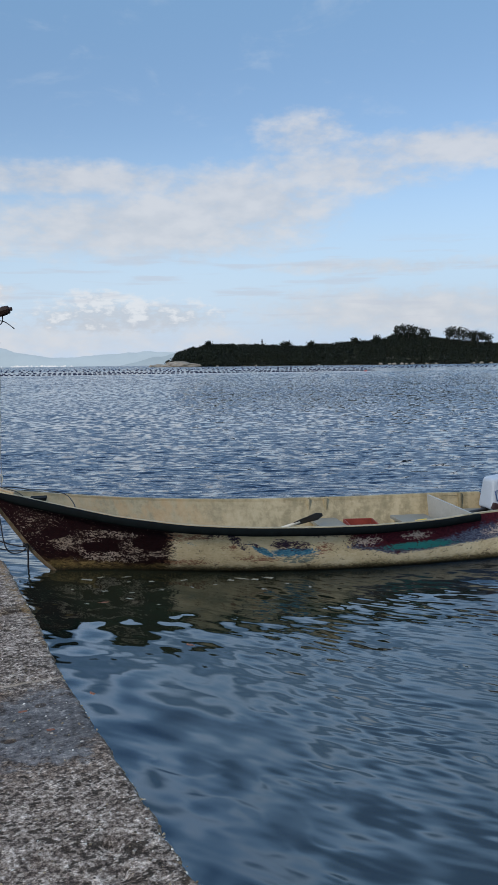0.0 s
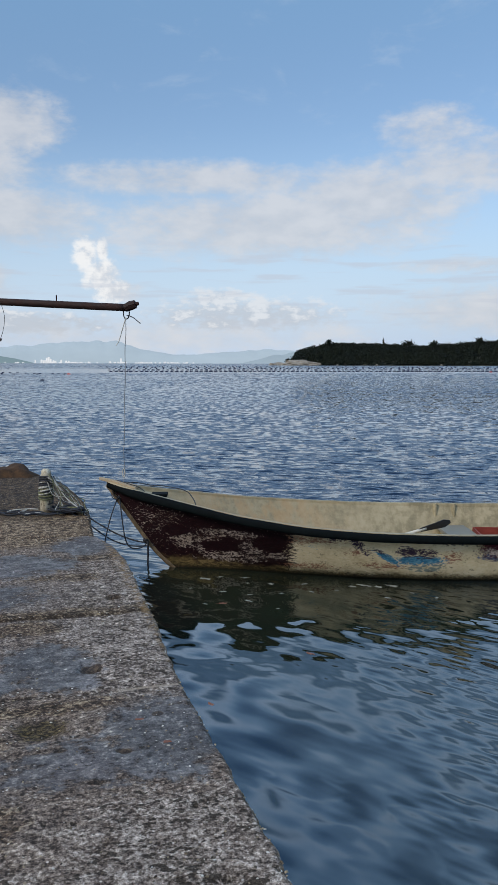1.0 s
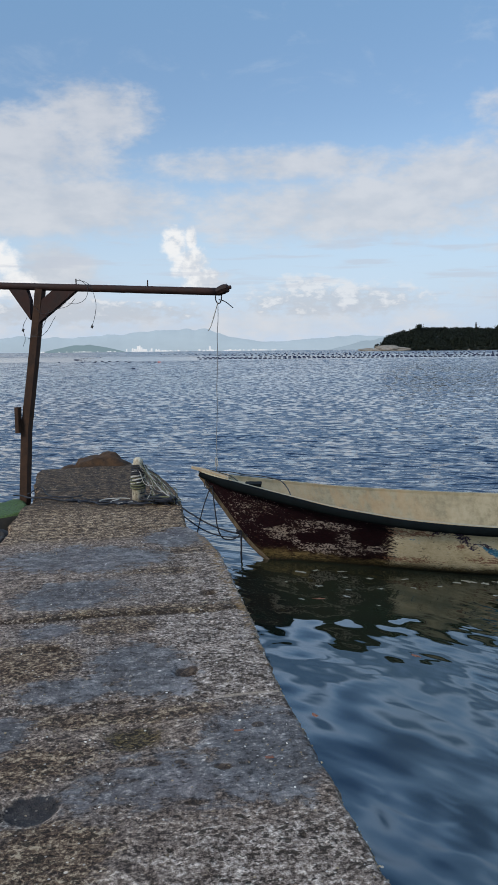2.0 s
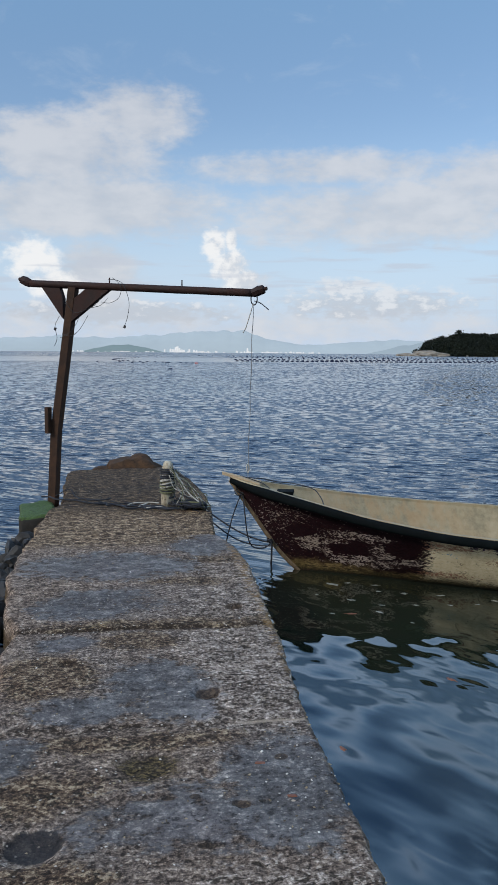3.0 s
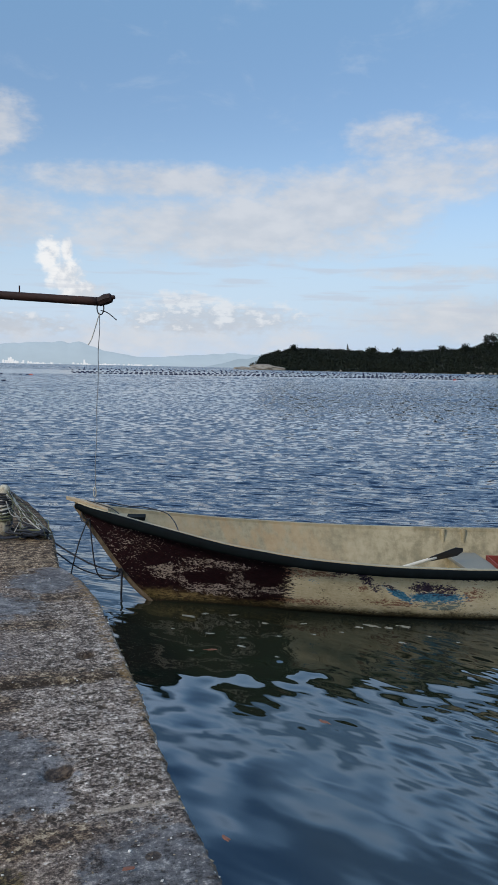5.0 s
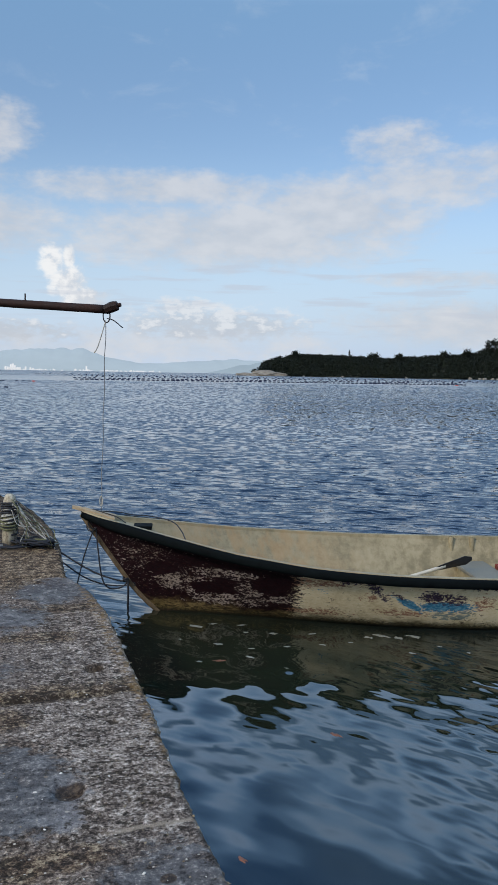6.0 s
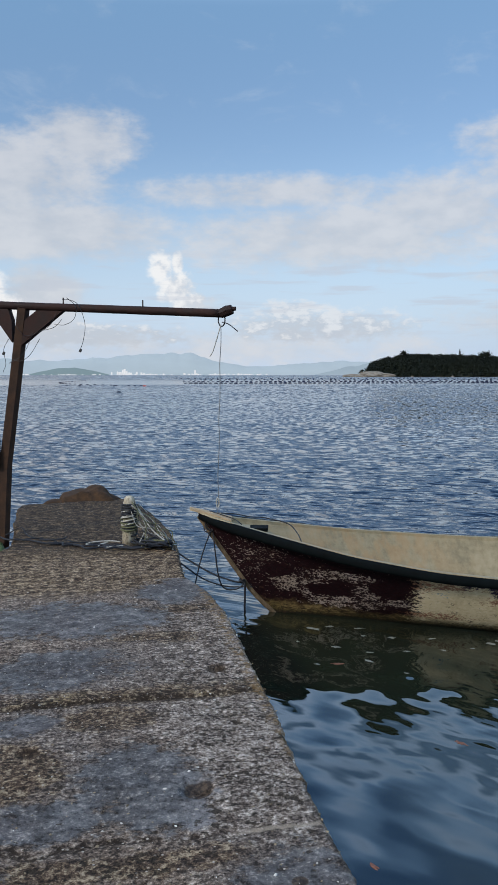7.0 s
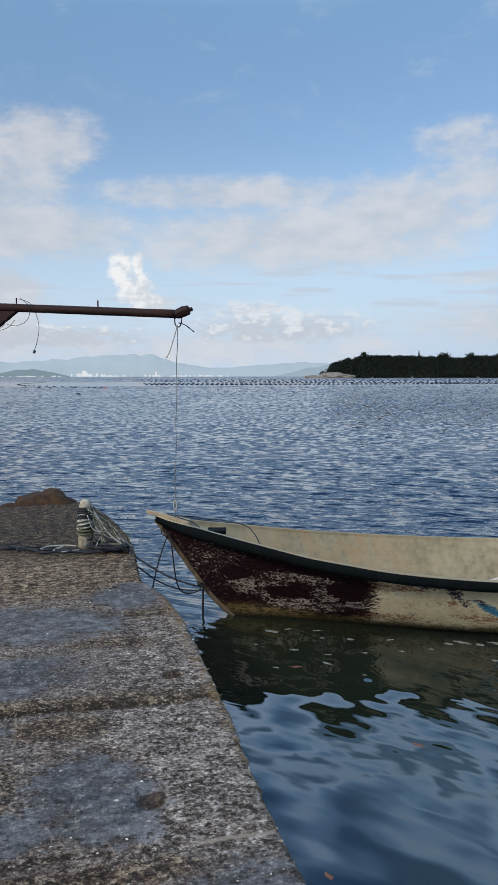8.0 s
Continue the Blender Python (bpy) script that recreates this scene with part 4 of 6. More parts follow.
    for i in range(8):
        for k in range(5):
            faces.append((i * 5 + k, i * 5 + 5 + k, i * 5 + 5 + (k + 1) % 5, i * 5 + (k + 1) % 5))
    faces += [(0, 1, 2, 3, 4), (40, 41, 42, 43, 44)]
    part("foredeck", mesh_of("foredeck", verts, faces), LINER, boat)
    # black slab in place of the shade under the foredeck
    bm = box(0.15, 0.16, 0.03, 0.006, (-0.13, -0.10, 0.722))
    part("bow_shade_slab", bm, RUBBER_AND_SHADE, boat, "black slab standing for the shaded gap under the foredeck")
    # bulkhead in front of the motor well
    bx = 4.08
    bb = gun_b(bx) - 0.045
    bm = bmesh.new()
    pr = [(-bb, gun_z(bx) - 0.02), (bb, gun_z(bx) + 0.0), (bb * 0.85, 0.11), (-bb * 0.85, 0.11)]
    a = [bm.verts.new((bx - 0.012, q[0], q[1])) for q in pr]
    b = [bm.verts.new((bx + 0.012, q[0], q[1])) for q in pr]
    bm.faces.new(a)
    bm.faces.new(list(reversed(b)))
    for k in range(4):
        bm.faces.new((a[k], b[k], b[(k + 1) % 4], a[(k + 1) % 4]))
    part("bulkhead", bm, plain("pale_grey_bulkhead_paint", (0.28, 0.275, 0.25), 0.7, vary=0.2, scale=6), boat, "grey-white painted bulkhead")
    part("motor_well", box(0.50, 0.86, 0.03, 0.005, (4.35, 0, 0.33)), GREYPAINT, boat)
    part("transom_board", box(0.05, 0.62, 0.20, 0.01, (4.63, 0, 0.40)), GREYPAINT, boat, "grey transom board")
    # thwarts
    for x, wdt, z, ln in ((2.88, 0.30, 0.235, 1.36), (3.80, 0.40, 0.27, 0.98)):
        part("thwart", box(wdt, ln, 0.035, 0.008, (x, 0.05, z)), GREYPAINT, boat, "grey-white painted thwart")
        part("thwart_riser", box(wdt * 0.8, ln * 0.9, z - 0.12, 0.006, (x, 0.06, 0.105 + (z - 0.12) / 2)), LINER, boat)
    for x in (2.94, 2.74, 4.42):
        bh = gun_b(x) - 0.085
        v, f = tube([(x, bh, gun_z(x) - 0.22), (x, bh + 0.015, gun_z(x) + 0.008)], 0.022, 10, close=False)
        # closed black inner tube stands for the shade in the holder's mouth
        v2, f2 = tube([(x, bh, gun_z(x) - 0.22), (x, bh + 0.015, gun_z(x) + 0.007)], 0.018, 10)
        holder = part("rod_holder", mesh_of("rod_holder", v, f, True), LINER, boat)
        part("rod_hole_shade", mesh_of("rod_hole_shade", v2, f2, True), RUBBER_AND_SHADE, holder, "black plug painted in as the shade inside the tube")
    return boat


build_boat()

# ---- derrick: post, boom ----
def build_derrick():
    base = Vector((-5.10, 7.79, 0.44))
    top = Vector((-4.79, 7.72, 2.58))
    th = thing("mooring_derrick", "dark rusty steel post with a long horizontal boom on a jetty", "derrick", pose(*base))
    o = -base
    v, f = tube([base + o + Vector((-0.012, 0, -0.10)), base + o + (top - base) * 0.33 + Vector((-0.045, 0, 0)), base + o + (top - base) * 0.66 + Vector((-0.02, 0, 0)), top + o], [0.060, 0.060, 0.058, 0.056], 4, square=True)
    part("post", mesh_of("post", v, f), DARKWOOD, th, "leaning square dark post")
    L, R = Vector((-5.30, 7.72, 2.628)) + o, Vector((-2.885, 7.72, 2.494)) + o
    v, f = tube([L + (R - L) * (k / 24) for k in range(25)], 0.036, 16, wobble=0.04)
    part("boom", mesh_of("boom", v, f, True), RUST, th, "long rusty steel tube boom")
    for a, b, nm in ((R, Vector((0.125, 0, 0.022)), 1), (L, Vector((-0.125, 0, 0.03)), -1)):
        v, f = tube([a - b * 0.1, a + b * 0.35 + Vector((0, 0, 0.012)), a + b * 0.75 + Vector((0, 0, 0.016)), a + b * 0.80 + Vector((0, 0, 0.018)), a + b + Vector((0, 0, 0.016))], [0.040, 0.047, 0.040, 0.019, 0.017], 8)
        part("boom_end_cap", mesh_of("boom_end_cap", v, f), RUST, th)
    for corners in (((-5.14, 2.585), (-4.855, 2.57), (-4.90, 2.27)), ((-4.38, 2.545), (-4.745, 2.56), (-4.81, 2.24))):
        (x1, z1), (x2, z2), (x3, z3) = corners
        bm = bmesh.new()
        # a broad flat bar from boom to post
        pts = [Vector((x1, 7.72, z1)), Vector((x1 + (x2 - x1) * 0.72, 7.72, z1 + (z2 - z1) * 0.72)), Vector((x3, 7.72, z3 + 0.20)), Vector((x3, 7.72, z3))]
        fr = [bm.verts.new(q + o + Vector((0, -0.03, 0))) for q in pts]
        bk = [bm.verts.new(q + o + Vector((0, 0.03, 0))) for q in pts]
        bm.faces.new(fr)
        bm.faces.new(list(reversed(bk)))
        for k in range(4):
            bm.faces.new((fr[k], bk[k], bk[(k + 1) % 4], fr[(k + 1) % 4]))
        part("brace", bm, RUST, th, "flat rusty brace")
    for x, z in ((-4.385, 2.575), (-3.61, 2.535)):
        v, f = tube([Vector((x, 7.72, z)) + o, Vector((x, 7.72, z + 0.09)) + o], 0.006, 6)
        part("spike", mesh_of("spike", v, f), RUST, th)
    part("switch_box", box(0.045, 0.07, 0.27, 0.008, Vector((-5.095, 7.70, 1.25)) + o), DARKWOOD, th, "narrow dark wooden box")
    return th


build_derrick()

# ---- island, hills ----
def leafy_material(name, dark, light):
    m, n, p = material(name)
    co = n.coord()
    r = n.add("ShaderNodeNewGeometry").outputs["Random Per Island"]
    f = n.math("ADD", n.math("MULTIPLY", r, 0.25), n.math("MULTIPLY", n.noise(co, 0.05, 3), 0.85))
    n.put(p.inputs["Base Color"], n.ramp(f, [(0.2, dark), (0.8, light)]))
    p.inputs["Roughness"].default_value = 0.85
    p.inputs["Specular IOR Level"].default_value = 0.2
    return m


WOODS = leafy_material("dark_woods", (0.005, 0.0075, 0.005, 1), (0.012, 0.016, 0.008, 1))
ROCK = plain("pale_shore_rock", (0.21, 0.18, 0.14), 0.85, vary=0.5, scale=0.35, bump=0.6)
SOIL = plain("dark_forest_floor", (0.03, 0.03, 0.018), 0.9, vary=0.4, scale=0.1)

ISLE_D = 800.0
# skyline of the island: bearing in degrees, height in degrees
SKYLINE = [(-8.95, 0.3), (-8.75, 0.85), (-8.0, 1.15), (-6.9, 1.4), (-5.0, 1.44), (-3.5, 1.42), (-2.0, 1.38), (-0.5, 1.28), (1.0, 1.38), (2.2, 1.46), (4.0, 1.58), (5.2, 1.72), (5.9, 2.0), (7.0, 1.95), (8.0, 1.75), (9.2, 1.6), (11.0, 1.42), (12.2, 1.3), (14.0, 1.1), (18.0, 0.8), (22.0, 0.2)]


def island_height(az, depth):
    """Ground height: az in degrees, depth 0 (shore) to 1 (back)."""
    top = math.tan(radians(max(0.0, lerp_list(az, SKYLINE)))) * (ISLE_D + 70) - 6.5
    rise = math.sin(min(1.0, depth / 0.55) * math.pi / 2) if depth < 0.55 else math.cos((depth - 0.55) / 0.45 * math.pi / 2)
    return max(0.0, top) * max(0.0, rise)


def build_island():
    verts, faces = [], []
    na, nd = 120, 18
    for i in range(na + 1):
        az = -9.2 + 31 * i / na
        for k in range(nd + 1):
            dp = k / nd
            r = ISLE_D + 130 * dp
            z = island_height(az, dp) + 1.2 * noise.noise((az * 2, dp * 8, 0)) + (1.0 if 0 < k < nd else -1.5)
            a = radians(az)
            verts.append((r * math.sin(a), r * math.cos(a), z))
    for i in range(na):
        for k in range(nd):
            o = i * (nd + 1) + k
            faces.append((o, o + nd + 1, o + nd + 2, o + 1))
    ob = part("island_ground", mesh_of("island_ground", verts, faces, True), SOIL)
    tagged(ob, "dark wooded hill of an island", "island", kind="structure")
    # woods: crowns of many small leafy sprays, joined as one mass
    rng = random.Random(11)
    vs, fs = [], []
    for _ in range(5200):
        az = rng.uniform(-8.95, 20)
        dp = rng.random() ** 1.3 * 0.75
        r = ISLE_D + 2 + 130 * dp
        a = radians(az)
        c = Vector((r * math.sin(a), r * math.cos(a), island_height(az, dp)))
        tall = rng.uniform(4.0, 8.0) * (0.6 if dp < 0.05 else 1)
        rad = rng.uniform(1.5, 3.4)
        for q in range(22):
            d = Vector((rng.gauss(0, 1), rng.gauss(0, 1), rng.gauss(0, 0.8))).normalized()
            at = c + Vector((0, 0, tall - rad * 0.5)) + Vector((d.x * rad, d.y * rad, d.z * rad * 0.75)) * rng.uniform(0.55, 1.08)
            u = Vector((rng.gauss(0, 1), rng.gauss(0, 1), rng.gauss(0, 0.6))).normalized()
            w3 = u.cross(d).normalized()
            k = rng.uniform(0.35, 1.0)
            o = len(vs)
            vs += [at - u * k, at + w3 * k * 0.7 + d * 0.2, at + u * k * rng.uniform(0.6, 1.2), at - w3 * k * rng.uniform(0.4, 0.9)]
            fs.append((o, o + 1, o + 2, o + 3))
        o = len(vs)
        for q in range(6):
            g = q * math.pi / 3
            vs.append(c + Vector((math.cos(g) * rad * 0.75, math.sin(g) * rad * 0.75, tall * 0.3)))
        vs.append(c + Vector((0, 0, tall)))
        fs += [(o + q, o + (q + 1) % 6, o + 6) for q in range(6)]
    ob = part("woods", mesh_of("woods", vs, fs), WOODS)
    tagged(ob, "dense dark green woods covering an island", "woods", kind="stuff")


build_island()


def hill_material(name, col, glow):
    """Distant land: pale with the air between, the haze painted in as a glow."""
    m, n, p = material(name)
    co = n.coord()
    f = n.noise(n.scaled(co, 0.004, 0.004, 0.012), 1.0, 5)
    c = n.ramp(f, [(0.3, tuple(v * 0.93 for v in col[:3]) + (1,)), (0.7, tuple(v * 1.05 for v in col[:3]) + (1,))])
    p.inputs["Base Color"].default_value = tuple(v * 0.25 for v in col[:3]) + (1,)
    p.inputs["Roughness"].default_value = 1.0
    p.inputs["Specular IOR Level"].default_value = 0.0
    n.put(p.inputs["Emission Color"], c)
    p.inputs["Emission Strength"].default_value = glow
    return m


def ridge(name, label, dist, table, mat, seed, jag):
    azs = np.arange(table[0][0], table[-1][0] + 0.01, 0.12)
    verts, faces = [], []
    for a in azs:
        h = lerp_list(a, table)
        h = h * (1 + jag * noise.fractal((a * 0.9, seed, 0), 0.9, 2.1, 4))
        r = radians(a)
        z = max(0.0, math.tan(radians(max(0, h))) * dist)
        for dd, zz in ((0, -1.0), (20, z * 0.35), (60, z * 0.75), (110, z), (260, z * 0.5), (340, -1.0)):
            verts.append(((dist + dd) * math.sin(r), (dist + dd) * math.cos(r), zz))
    for i in range(len(azs) - 1):
        for k in range(5):
            o = i * 6 + k
            faces.append((o, o + 6, o + 7, o + 1))
    ob = part(name, mesh_of(name, verts, faces, True), mat)
    tagged(ob, label, "hills", kind="structure")


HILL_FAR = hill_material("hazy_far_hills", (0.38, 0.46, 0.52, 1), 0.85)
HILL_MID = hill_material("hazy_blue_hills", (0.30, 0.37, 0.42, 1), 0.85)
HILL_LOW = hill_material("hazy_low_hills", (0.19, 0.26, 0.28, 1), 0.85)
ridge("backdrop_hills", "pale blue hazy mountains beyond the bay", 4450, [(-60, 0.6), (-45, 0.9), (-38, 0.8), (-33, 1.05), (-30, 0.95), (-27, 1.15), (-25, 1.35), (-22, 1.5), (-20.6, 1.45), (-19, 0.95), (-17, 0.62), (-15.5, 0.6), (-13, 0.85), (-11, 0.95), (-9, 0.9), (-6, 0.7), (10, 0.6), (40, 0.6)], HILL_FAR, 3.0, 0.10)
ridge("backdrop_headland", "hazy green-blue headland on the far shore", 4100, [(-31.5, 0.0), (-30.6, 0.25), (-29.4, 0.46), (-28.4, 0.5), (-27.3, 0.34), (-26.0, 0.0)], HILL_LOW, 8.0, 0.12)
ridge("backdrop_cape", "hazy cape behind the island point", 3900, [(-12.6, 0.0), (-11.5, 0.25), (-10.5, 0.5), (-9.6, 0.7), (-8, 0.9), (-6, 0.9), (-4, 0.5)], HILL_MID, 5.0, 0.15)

# ---- shore details of the island ----
def boulder(rng, sx, sy, sz, sub=3, rough=0.25, freq=1.3):
    bm = bmesh.new()
    bmesh.ops.create_icosphere(bm, subdivisions=sub, radius=1)
    ph = rng.random() * 50
    for v in bm.verts:
        q = v.co.copy()
        k = 1 + rough * noise.fractal(q * freq + Vector((ph, 0, 0)), 0.9, 2.1, 4)
        v.co = Vector((q.x * sx, q.y * sy, q.z * sz)) * k
    return bm


def polar(az, r, z):
    a = radians(az)
    return r * math.sin(a), r * math.cos(a), z


def build_shore():
    rng = random.Random(21)
    ob = part("headland_rock", boulder(rng, 17, 7, 4.2, 4, 0.3, 1.6), ROCK, m=pose(*polar(-8.5, 792, 0.6)), smooth=False)
    tagged(ob, "pale smooth granite rock at the island point", "rock")
    ob = part("headland_rock", boulder(rng, 13, 5, 2.4, 4, 0.3, 1.6), ROCK, m=pose(*polar(-9.7, 792, 0.0)), smooth=False)
    tagged(ob, "low pale granite shelf at the island point", "rock")
    for az, s in ((4.9, 2.4), (5.5, 1.7), (5.8, 2.2), (6.3, 2.0), (6.6, 1.6), (7.0, 1.8), (7.9, 1.6), (8.5, 1.5), (10.9, 1.5), (11.4, 2.2), (12.0, 1.9), (-6.0, 1.2), (-3.4, 1.4), (0.8, 1.3)):
        ob = part("shore_boulder", boulder(rng, s * 0.9, s * 0.7, s * 0.62, 2, 0.35), ROCK, m=pose(*polar(az, 797, 0.4)), smooth=False)
        tagged(ob, "pale rounded boulder on the island shore", "boulder", "shore boulders")


build_shore()
BARK = plain("dark_bark", (0.035, 0.028, 0.022), 0.9, vary=0.4, scale=0.5)


def clumps(rng, centres, lo, hi, per):
    bm = bmesh.new()
    bmesh.ops.create_icosphere(bm, subdivisions=1, radius=1)
    base_v = [v.co.copy() for v in bm.verts]
    base_f = [tuple(v.index for v in f.verts) for f in bm.faces]
    bm.free()
    vs, fs = [], []
    for c, spread in centres:
        for _ in range(per):
            off = Vector((rng.gauss(0, 1), rng.gauss(0, 1), rng.gauss(0, 0.55))) * spread * 0.5
            s = rng.uniform(lo, hi)
            ph = rng.random() * 90
            o = len(vs)
            vs += [c + off + q * s * (0.7 + 0.6 * noise.noise(q * 2 + Vector((ph, 0, 0)))) for q in base_v]
            fs += [tuple(o + t for t in g) for g in base_f]
    return vs, fs


def build_tree(rng, az, r, ground, height, kind):
    x, y, z = polar(az, r, ground)
    label = "tall open-crowned tree standing above the island woods" if kind == "tall" else "dark spire-shaped pine above the island woods" if kind == "pine" else "small wind-shaped tree on the island point"
    th = thing("tree" if kind != "pine" else "pine_tree", label, "tree", pose(x, y, z))
    v, f = tube([(0, 0, -1), (0.2, 0, height * 0.4), (0, 0.1, height * 0.95)], [0.35, 0.26, 0.1], 6)
    part("trunk", mesh_of("trunk", v, f), BARK, th)
    cs = []
    if kind == "pine":
        for k in range(9):
            zz = height * (0.25 + 0.75 * k / 9)
            cs.append((Vector((0, 0, zz)), 1.5 * (1.05 - k / 9)))
        v, f = clumps(rng, cs, 0.25, 0.55, 9)
    elif kind == "tall":
        vv, ff = [], []
        for k in range(6):
            a = rng.random() * 6.28
            end = Vector((math.cos(a) * height * 0.22, math.sin(a) * height * 0.22, height * rng.uniform(0.6, 1.0)))
            v, f = tube([(0, 0, height * 0.42), end * 0.6 + Vector((0, 0, height * 0.18)), end], [0.16, 0.1, 0.05], 5)
            o = len(vv)
            vv += v
            ff += [tuple(o + t for t in g) for g in f]
            cs.append((end, 3.0))
            cs.append((end * 0.8 + Vector((0, 0, height * 0.02)), 2.8))
            cs.append((Vector((end.x * 0.9, end.y * 0.9, height * rng.uniform(0.25, 0.6))), 2.8))
        part("limbs", mesh_of("limbs", vv, ff), BARK, th)
        cs += [(Vector((0, 0, height)), 2.6), (Vector((0, 0, height * 0.6)), 4.0), (Vector((0.8, 0, height * 0.45)), 3.4)]
        v, f = clumps(rng, cs, 0.3, 0.85, 13)
    else:
        cs = [(Vector((rng.uniform(-1, 1), 0, height * q)), 2.0) for q in (0.6, 0.8, 0.95)]
        v, f = clumps(rng, cs, 0.4, 0.9, 9)
    part("crown", mesh_of("crown", v, f), WOODS, th)


def build_trees():
    rng = random.Random(5)
    build_tree(rng, -2.98, 840, 18.0, 9.0, "pine")
    for az, top, h in ((6.0, 2.32, 12), (6.35, 2.45, 13), (6.7, 2.36, 12), (7.05, 2.26, 11), (7.5, 2.18, 10), (7.85, 2.05, 9), (9.35, 2.25, 13), (9.65, 2.36, 14), (10.0, 2.28, 14), (10.4, 2.18, 13), (10.75, 2.05, 12), (11.1, 2.0, 12), (11.45, 1.95, 11), (11.8, 1.8, 10), (-1.55, 1.42, 7), (-1.2, 1.4, 7), (0.3, 1.46, 7), (-6.6, 1.52, 6), (3.2, 1.62, 7), (4.6, 1.78, 8)):
        z = math.tan(radians(top)) * 850 + 2 - h - (1.6 if az > 9 else 0.0)
        build_tree(rng, az, 850, z, h, "tall")
    for az, h in ((-9.25, 5), (-9.0, 6), (-9.45, 4.0)):
        build_tree(rng, az, 797, 1.5, h, "small")


build_trees()

# ---- mussel-farm floats ----
FLOAT = plain("dark_blue_plastic_float", (0.008, 0.013, 0.036), 0.6, vary=0.4, scale=3, spec=0.12)
FLOAT_RED = plain("faded_red_float", (0.45, 0.06, 0.03), 0.5, vary=0.25, scale=3)


def float_mesh():
    """A drum lying in the water: barrel with rounded, ribbed ends."""
    prof = [(-0.50, 0.10), (-0.48, 0.22), (-0.42, 0.28), (-0.2, 0.30), (-0.17, 0.315), (-0.14, 0.30), (0.14, 0.30), (0.17, 0.315), (0.2, 0.30), (0.42, 0.28), (0.48, 0.22), (0.50, 0.10)]
    v, f = tube([(x, 0, 0) for x, r in prof], [r for x, r in prof], 10)
    return mesh_of("float", v, f, True)


def build_floats():
    rng = random.Random(9)
    me = float_mesh()
    me.materials.append(FLOAT)
    red = me.copy()
    red.materials.clear()
    red.materials.append(FLOAT_RED)

    def one(x, y, s=1.0, mesh=me, label="dark blue mussel-farm float lying in the water", group="mussel-farm floats"):
        ob = new("mussel_float", mesh)
        ob.matrix_basis = pose(x, y, 0.0, rng.uniform(-4, 4), rng.uniform(-4, 4), rng.uniform(-8, 8)) @ Matrix.Scale(s * 0.82, 4)
        tagged(ob, label, "float", group)

    # two near lines in front of the island, curving slightly
    for k in range(84):
        x = -70 + k * 1.05 + rng.uniform(-0.08, 0.08)
        one(x, 181 + (x + 70) * 0.42 + rng.uniform(-0.05, 0.05), rng.uniform(0.8, 1.15))
    for k in range(86):
        x = -84 + k * 1.2 + rng.uniform(-0.1, 0.1)
        one(x, 216 + (x + 84) * 0.45 + rng.uniform(-0.05, 0.05), rng.uniform(0.8, 1.2))
    # loose floats towards the open side
    for x, y in ((-72.7, 136), (-69.5, 134), (-66.5, 137), (-64.6, 139), (-63.0, 138), (-42.2, 88), (-78, 141), (-84, 143), (-90, 146), (-68, 141), (-62, 138.5)):
        one(x, y, rng.uniform(0.5, 0.65), group="loose floats")
    for k in range(22):
        f = k / 21
        one(-133 + 62 * f, 253 - 108 * f - 18 * math.sin(f * 3.14), 0.6, group="loose floats")
    one(-60.8, 137.3, 0.7, red, "faded red float among dark ones")
    one(13.7, 198.8, 0.8, red, "faded red float among dark ones")
    # lines farther out, seen as a row of dots
    vs, fs = [], []
    base_v, base_f = [v.co.copy() for v in me.vertices], [tuple(p.vertices) for p in me.polygons]
    for row, (y0, x0, x1, step) in enumerate(((300, -110, 180, 2.0), (345, -120, 210, 2.3), (400, -150, 240, 2.8), (460, -190, 260, 3.4))):
        x = x0
        while x < x1:
            o = len(vs)
            c = Vector((x, y0 + x * 0.15 + rng.uniform(-1.5, 1.5), 0.1))
            s = rng.uniform(0.5, 0.8)
            vs += [c + q * s for q in base_v]
            fs += [tuple(o + t for t in g) for g in base_f]
            x += step * rng.uniform(0.6, 1.6)
    ob = part("float_lines", mesh_of("float_lines", vs, fs, True), FLOAT)
    tagged(ob, "far lines of dark mussel-farm floats", "floats", kind="stuff")


build_floats()

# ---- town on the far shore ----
# pale walls glow by themselves in place of sunlight and haze on them
TOWN = hill_material("pale_glowing_town_walls", (0.80, 0.82, 0.84, 1), 0.75)


